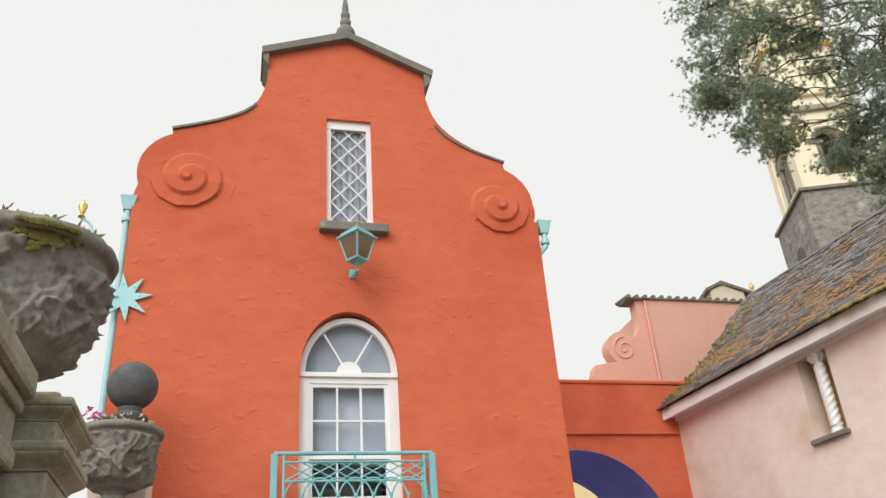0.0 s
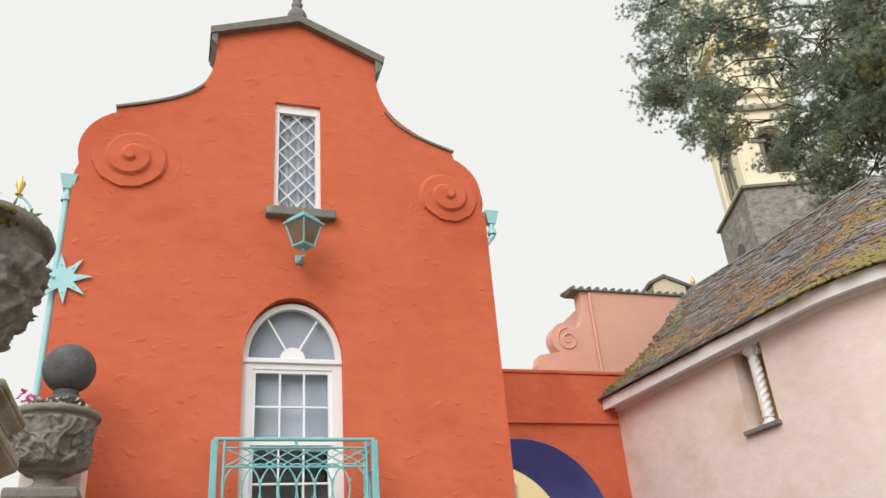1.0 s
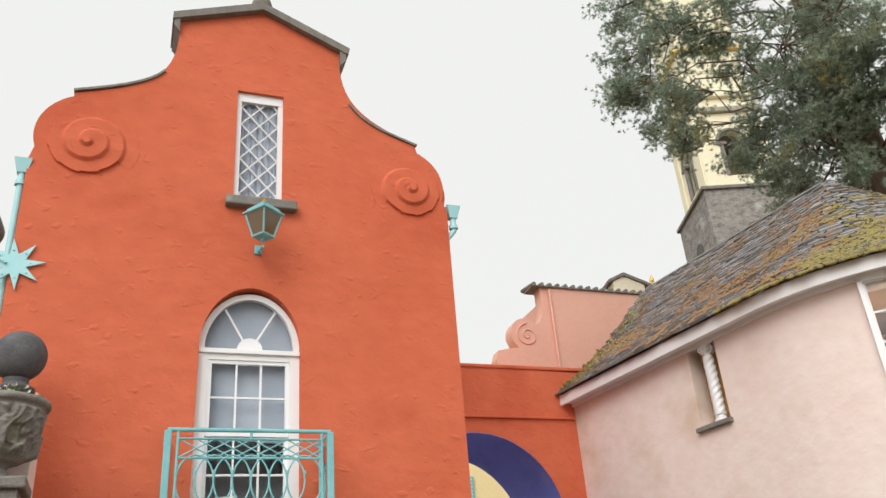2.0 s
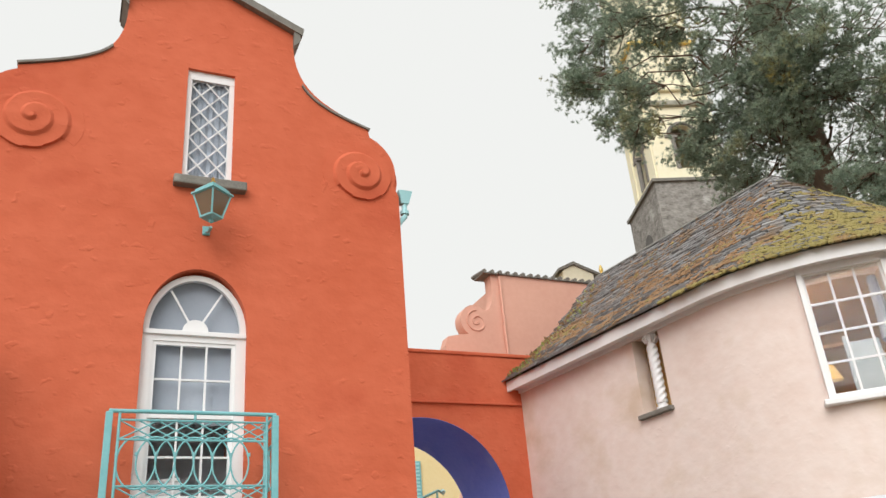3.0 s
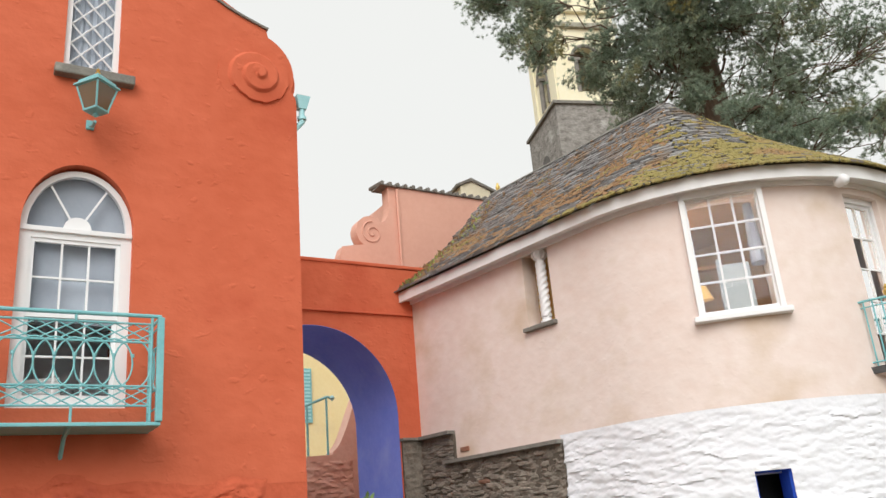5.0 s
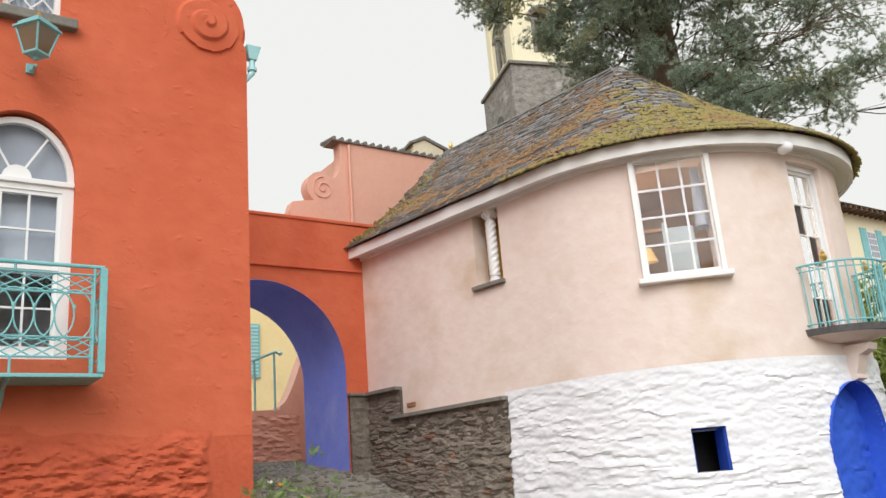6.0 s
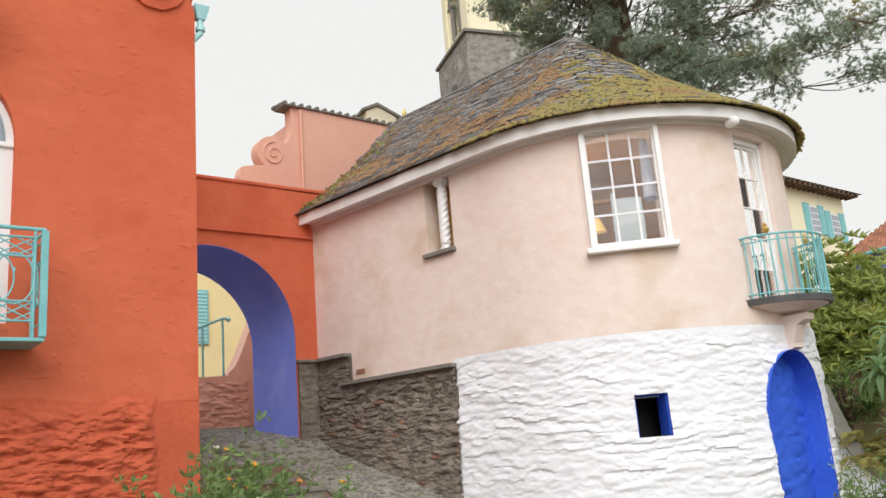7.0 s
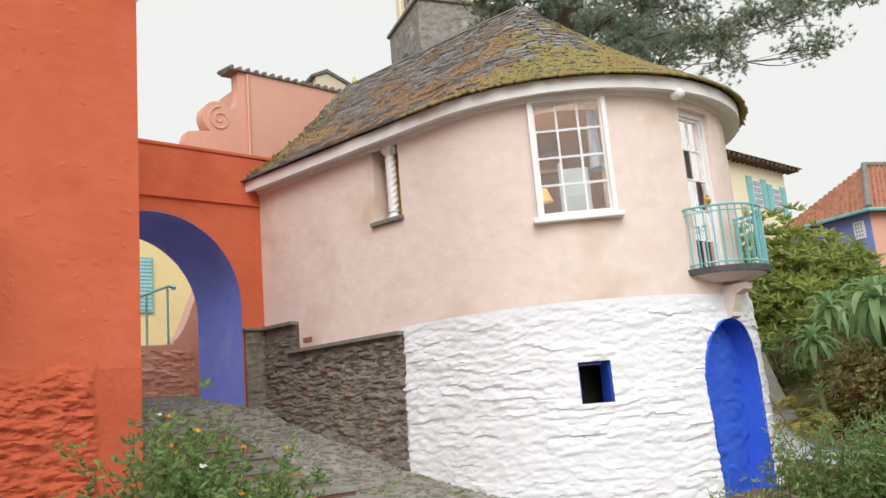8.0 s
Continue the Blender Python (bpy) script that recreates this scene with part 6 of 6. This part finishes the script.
FERN = mat("fern_frond", (0.26, 0.24, 0.07), (0.40, 0.35, 0.12), 4, 0.7, 0, 8, vary=0.3)
RUSSET = mat("russet_leaf", (0.27, 0.23, 0.10), (0.44, 0.38, 0.16), 3, 0.55, 0, 8, (0.30, 0.11, 0.06), 2.2, 0.56, vary=0.35)
STEM = mat("green_stem", (0.12, 0.14, 0.05), (0.20, 0.21, 0.08), 6, 0.7, 0.1)
for m_ in (LEAF_LIGHT, LEAF_OLIVE, LEAF_BLUE, FERN, RUSSET):
    translucent(m_)
ORANGE_PETAL = mat("orange_petal", (0.75, 0.36, 0.04), (0.85, 0.48, 0.07), 6, 0.6, 0)


def on_ground(p):
    p = np.array(p, float)
    p[2] = ground_z(p[0], p[1])
    return p


def bush(label, centres, leaf, size, count, per, name="garden_shrub", leaf_wide=0.26):
    """A shrub of leaf whorls on a dome of branches; centres: (place, radius)."""
    b = thing(name, label, "shrub")
    mats, bm = [], bmesh.new()
    for c, r in centres:
        foot = on_ground(c)
        for k in range(9):
            d = rng.normal(size=3)
            d[2] = abs(d[2])
            d /= np.linalg.norm(d)
            tube(bm, [tuple(foot + d * 0.05), tuple((foot + c) / 2 + d * 0.2), tuple(np.array(c) + d * r * 0.7)], [0.035, 0.025, 0.01], 5, caps=False)
        for k in range(int(count * r * r)):
            d = rng.normal(size=3)
            d /= np.linalg.norm(d)
            lump = 1 + 0.28 * noise.noise(Vector(d * 2.1) + Vector(c)) + 0.12 * noise.noise(Vector(d * 5.1) + Vector(c))
            p = np.array(c) + d * r * lump * rng.uniform(0.62, 1.02)
            if p[2] < ground_z(p[0], p[1]) + 0.05:
                continue
            whorl(p, d * 0.8 + np.array([0, 0, 0.7]), per, size, 0.95, mats)
    tagged(part("branches", bm, BARK, b, "brown branches"), kind="stuff")
    stuff("leaves", *leaf_shape(0.16, leaf_wide), mats, leaf, b, "pointed leaves")
    return b


bush("large yellow-green laurel-like shrub by the round-ended house", [(polar(64.3, .10, 18.5), 1.45), (polar(63.2, .05, 17.6), 1.1), (polar(66.2, .075, 18.6), 1.25), (polar(65.6, .02, 17.5), 1.2)], LEAF_OLIVE, 0.24, 330, 8)
bush("broad green shrub among the garden plants", [(polar(68.4, .035, 17.8), 1.2), (polar(70.2, .02, 17.0), 1.2), (polar(67.6, .0, 16.6), 1.0), (polar(72.5, .03, 17.0), 1.3)], LEAF, 0.20, 330, 8)
bush("russet-leaved low shrub on the bank", [(polar(67.0, -.015, 13.9), 0.5), (polar(68.6, -.005, 13.6), 0.6), (polar(70.2, -.01, 13.4), 0.6)], RUSSET, 0.10, 900, 6, leaf_wide=0.42)
bush("dark undergrowth beneath the shrubs", [(polar(64.6, -.01, 16.0), 0.7), (polar(66.2, .0, 15.6), 0.7), (polar(63.2, .02, 15.6), 0.5)], LEAF, 0.14, 500, 6)


def rosette(az, hr, r, n, size, droop, label):
    c = polar(az, hr, r)
    e = thing("echium_plant", label, "plant", group="rosette plants")
    foot = on_ground(c)
    part("stalk", tube(bmesh.new(), [tuple(foot), tuple((foot + c) / 2 + (0.05, 0, 0)), tuple(c)], [0.05, 0.045, 0.04], 8), STEM, e)
    verts, faces = [], []
    for k in range(n):
        a = k * 2.4
        up = math.radians(78 - 120 * (k / n) * droop)
        L = size * rng.uniform(0.75, 1.1) * (0.65 + 0.35 * min(1, 2 * k / n))
        w = L * 0.2
        rad, zed = 0.02, 0.05 - 0.18 * k / n
        prev, ang = None, up
        for j in range(8):
            t = j / 7
            ww = w * math.sin(math.pi * min(0.97, 0.15 + 0.82 * t)) * (1 - 0.25 * t) * 0.5
            i0 = len(verts)
            ca, sa = math.cos(a), math.sin(a)
            o = np.array([rad * ca, rad * sa, zed])
            sd = np.array([-sa, ca, 0])
            verts += [c + o - sd * ww + (0, 0, ww * 0.35), c + o, c + o + sd * ww + (0, 0, ww * 0.35)]
            if prev is not None:
                faces += [(prev, prev + 1, i0 + 1), (prev, i0 + 1, i0), (prev + 1, prev + 2, i0 + 2), (prev + 1, i0 + 2, i0 + 1)]
            prev = i0
            rad += L / 7 * math.cos(ang)
            zed += L / 7 * math.sin(ang)
            ang -= 0.16 + 0.10 * droop
    me = mesh_np("leaves", np.array(verts), np.array(faces), LEAF_BLUE)
    me.shade_smooth()
    o = new("leaves", me)
    o.parent = e
    tagged(o, "long pointed grey-green leaves", kind="stuff")


rosette(65.2, .04, 14.0, 30, 0.55, 0.9, "green echium rosette with long pointed leaves")
rosette(69.0, .075, 13.2, 46, 0.85, 1.15, "tall echium with a wide drooping leaf rosette")
rosette(66.3, .075, 14.8, 30, 0.6, 0.9, "echium rosette behind its neighbour")
rosette(65.1, -.018, 13.6, 12, 0.3, 0.5, "small young echium on the bank")


def fern(az, hr, r):
    f = thing("garden_fern", "yellowing fern with arching fronds", "fern")
    c = on_ground(polar(az, hr, r))
    mats = []
    for k in range(26):
        a = rng.uniform(0, 6.3)
        L = rng.uniform(1.0, 1.6)
        ang = rng.uniform(0.9, 1.35)
        p = c.copy()
        for j in range(26):
            d = np.array([math.cos(a) * math.cos(ang), math.sin(a) * math.cos(ang), math.sin(ang)])
            p = p + d * L / 26
            ang -= 0.075
            sd = np.array([-math.sin(a), math.cos(a), 0.15])
            if j > 3:
                for sg in (-1, 1):
                    mats.append(frame_np(p, sd * sg + d * 0.45, rng.uniform(-0.4, 0.4), 0.15 * math.sin(math.pi * (j + 2) / 29) + 0.02))
    stuff("fronds", *leaf_shape(0.1, 0.2), mats, FERN, f, "arching fronds")


fern(63.3, .0, 14.4)
fern(63.9, -.02, 14.1)


def rock(az, hr, r, w, h, label):
    p = polar(az, hr, r)
    o = new("garden_rock", rock_meshes[1 + int(az * 10) % 5])
    o.matrix_world = pose(p[0], p[1], ground_z(p[0], p[1]) + h * 0.5, 5, -4, az * 7) @ Matrix.Diagonal((w, w * 0.7, h, 1))
    tagged(o, label, "rock", group="rockery stones")


rock(64.2, -.04, 14.4, 0.28, 0.16, "grey angular rock on the earth bank")
rock(65.3, -.04, 14.7, 0.30, 0.10, "flat grey rock on the earth bank")
rock(64.8, -.05, 14.0, 0.15, 0.10, "small grey rock on the earth bank")


def weeds(label, spots, height, leaf, size, flowers=(), stems=10, spread=0.35, dense=1.0):
    """Leafy stems rising from the ground."""
    w = thing("wild_weeds", label, "weeds")
    mats, bm, fl_ = [], bmesh.new(), {}
    for (x, y), hgt in spots:
        for k in range(stems):
            bx, by = x + rng.normal() * spread, y + rng.normal() * spread
            b = np.array([bx, by, ground_z(bx, by)])
            H = hgt * height * rng.uniform(0.55, 1.05)
            lean = rng.normal(size=2) * 0.18
            pts = [b + np.array([lean[0] * t * t * H, lean[1] * t * t * H, t * H]) for t in (0, 0.25, 0.5, 0.75, 1.0)]
            tube(bm, [tuple(p) for p in pts], [0.008, 0.007, 0.006, 0.005, 0.003], 4, caps=False)
            for j in range(int(H * 24 * dense)):
                t = rng.uniform(0.12, 1.0)
                p = b + np.array([lean[0] * t * t * H, lean[1] * t * t * H, t * H])
                whorl(p + rng.normal(size=3) * 0.05, (rng.normal() * 0.4, rng.normal() * 0.4, 0.8), 3, size * (1.2 - 0.6 * t), 1.2, mats)
            for name, mt, chance in flowers:
                if rng.uniform() < chance:
                    whorl(pts[-1], (0, -0.5, 0.8), 10, 0.035, 1.3, fl_.setdefault((name, mt), []))
    part("stems", bm, STEM, w)
    stuff("leaves", *leaf_shape(0.14, 0.42), mats, leaf, w, "soft green leaves")
    for (name, mt), fm in fl_.items():
        stuff(name, *leaf_shape(0.1, 0.6), fm, mt, w)


def spots(rows):
    return [(polar2(az, r), h) for az, r, h in rows]


fl2 = (("orange_flowers", ORANGE_PETAL, 0.16), ("white_flowers", PETAL, 0.05))
weeds("tangled green weeds with orange flowers before the steps", spots([(23.6, 7.4, 1.0), (25.2, 7.6, 1.15), (26.6, 7.5, 1.05), (27.9, 7.6, 0.95), (29.0, 7.7, 0.8), (24.4, 7.0, 0.75), (26.6, 6.9, 0.75), (28.3, 7.0, 0.7)]), 1.36, LEAF_LIGHT, 0.125, fl2, stems=15, spread=0.24, dense=1.2)
weeds("climbing leafy stems against the orange wall", spots([(20.7, 8.6, 1.0), (21.1, 8.7, 1.1), (18.6, 8.4, 0.55)]), 1.6, LEAF_LIGHT, 0.15, fl2, stems=4, spread=0.10, dense=0.55)
weeds("pale spindly weeds by the garden wall", spots([(64.6, 10.4, 0.85), (66.0, 10.2, 1.0), (67.6, 10.2, 1.1), (69.2, 10.0, 1.0), (70.6, 10.0, 1.1), (72.2, 10.0, 1.0)]), 1.12, LEAF_LIGHT, 0.085, (), stems=26, spread=0.30, dense=0.9)
weeds("small weeds in front of the blue recess", spots([(59.2, 9.6, 0.7), (60.4, 9.7, 0.75)]), 0.75, LEAF_OLIVE, 0.07, (), stems=7, spread=0.18)
weeds("grass and low weeds on the bank", spots([(65.0, 13.2, 0.8), (66.4, 13.0, 1.0), (67.8, 12.9, 0.9), (69.2, 12.8, 1.0), (70.8, 12.7, 1.0)]), 0.30, LEAF_OLIVE, 0.06, (), stems=24, spread=0.30)

# grass growing at the low end of the slates
tuft = []
for k in range(1500):
    s_, f_ = abs(rng.normal(0, 0.30)), abs(rng.normal(0.3, 0.3))
    if f_ > 0.9 or s_ > 1.6:
        continue
    p, ds, df, n = roof_frame(0.02 + s_, f_)
    tuft.append(frame_np(np.array(p), np.array([0, 0, 1.0]) + rng.normal(size=3) * 0.35, rng.uniform(0, 6.3), (0.16, 0.16, rng.uniform(0.06, 0.17))))
stuff("roof_grass", *leaf_shape(0.1, 0.3), tuft[::2], STRAW, pink, "tufts of dry grass along the roof edge")
stuff("roof_weeds", *leaf_shape(0.1, 0.35), tuft[1::3], LEAF_OLIVE, pink, "green weeds along the roof edge")

# ---- single pieces, last ----
slate_data = []
for k in range(6):
    v, f = slate_mesh(k)
    slate_data.append((v, f, mesh_np("slate", v, f, SLATE)))
for k in range(6):
    mm = far_slates[k::6]
    v, f = strewn(slate_data[k][0], slate_data[k][1], mm)
    if k == 0:
        vs, fs_ = [v], [f]
        tot = len(v)
    else:
        vs.append(v)
        fs_.append(f + tot)
        tot += len(v)
o = new("slates", mesh_np("slates", np.concatenate(vs), np.concatenate(fs_), SLATE))
o.parent = pink
tagged(o, "overlapping rough grey slates", kind="stuff")
for k, m_ in enumerate(near_slates):
    o = new("slate", slate_data[k % 6][2])
    o.parent = pink
    o.matrix_world = Matrix(m_.tolist())
stuff("cobbles", ICO_V, ICO_F, cob_far, COBBLE, path, "small worn cobbles")
cob = mesh_np("cobble", ICO_V, ICO_F, COBBLE)
for m_ in cob_near:
    o = new("cobble", cob)
    o.parent = path
    o.matrix_world = Matrix(m_.tolist())
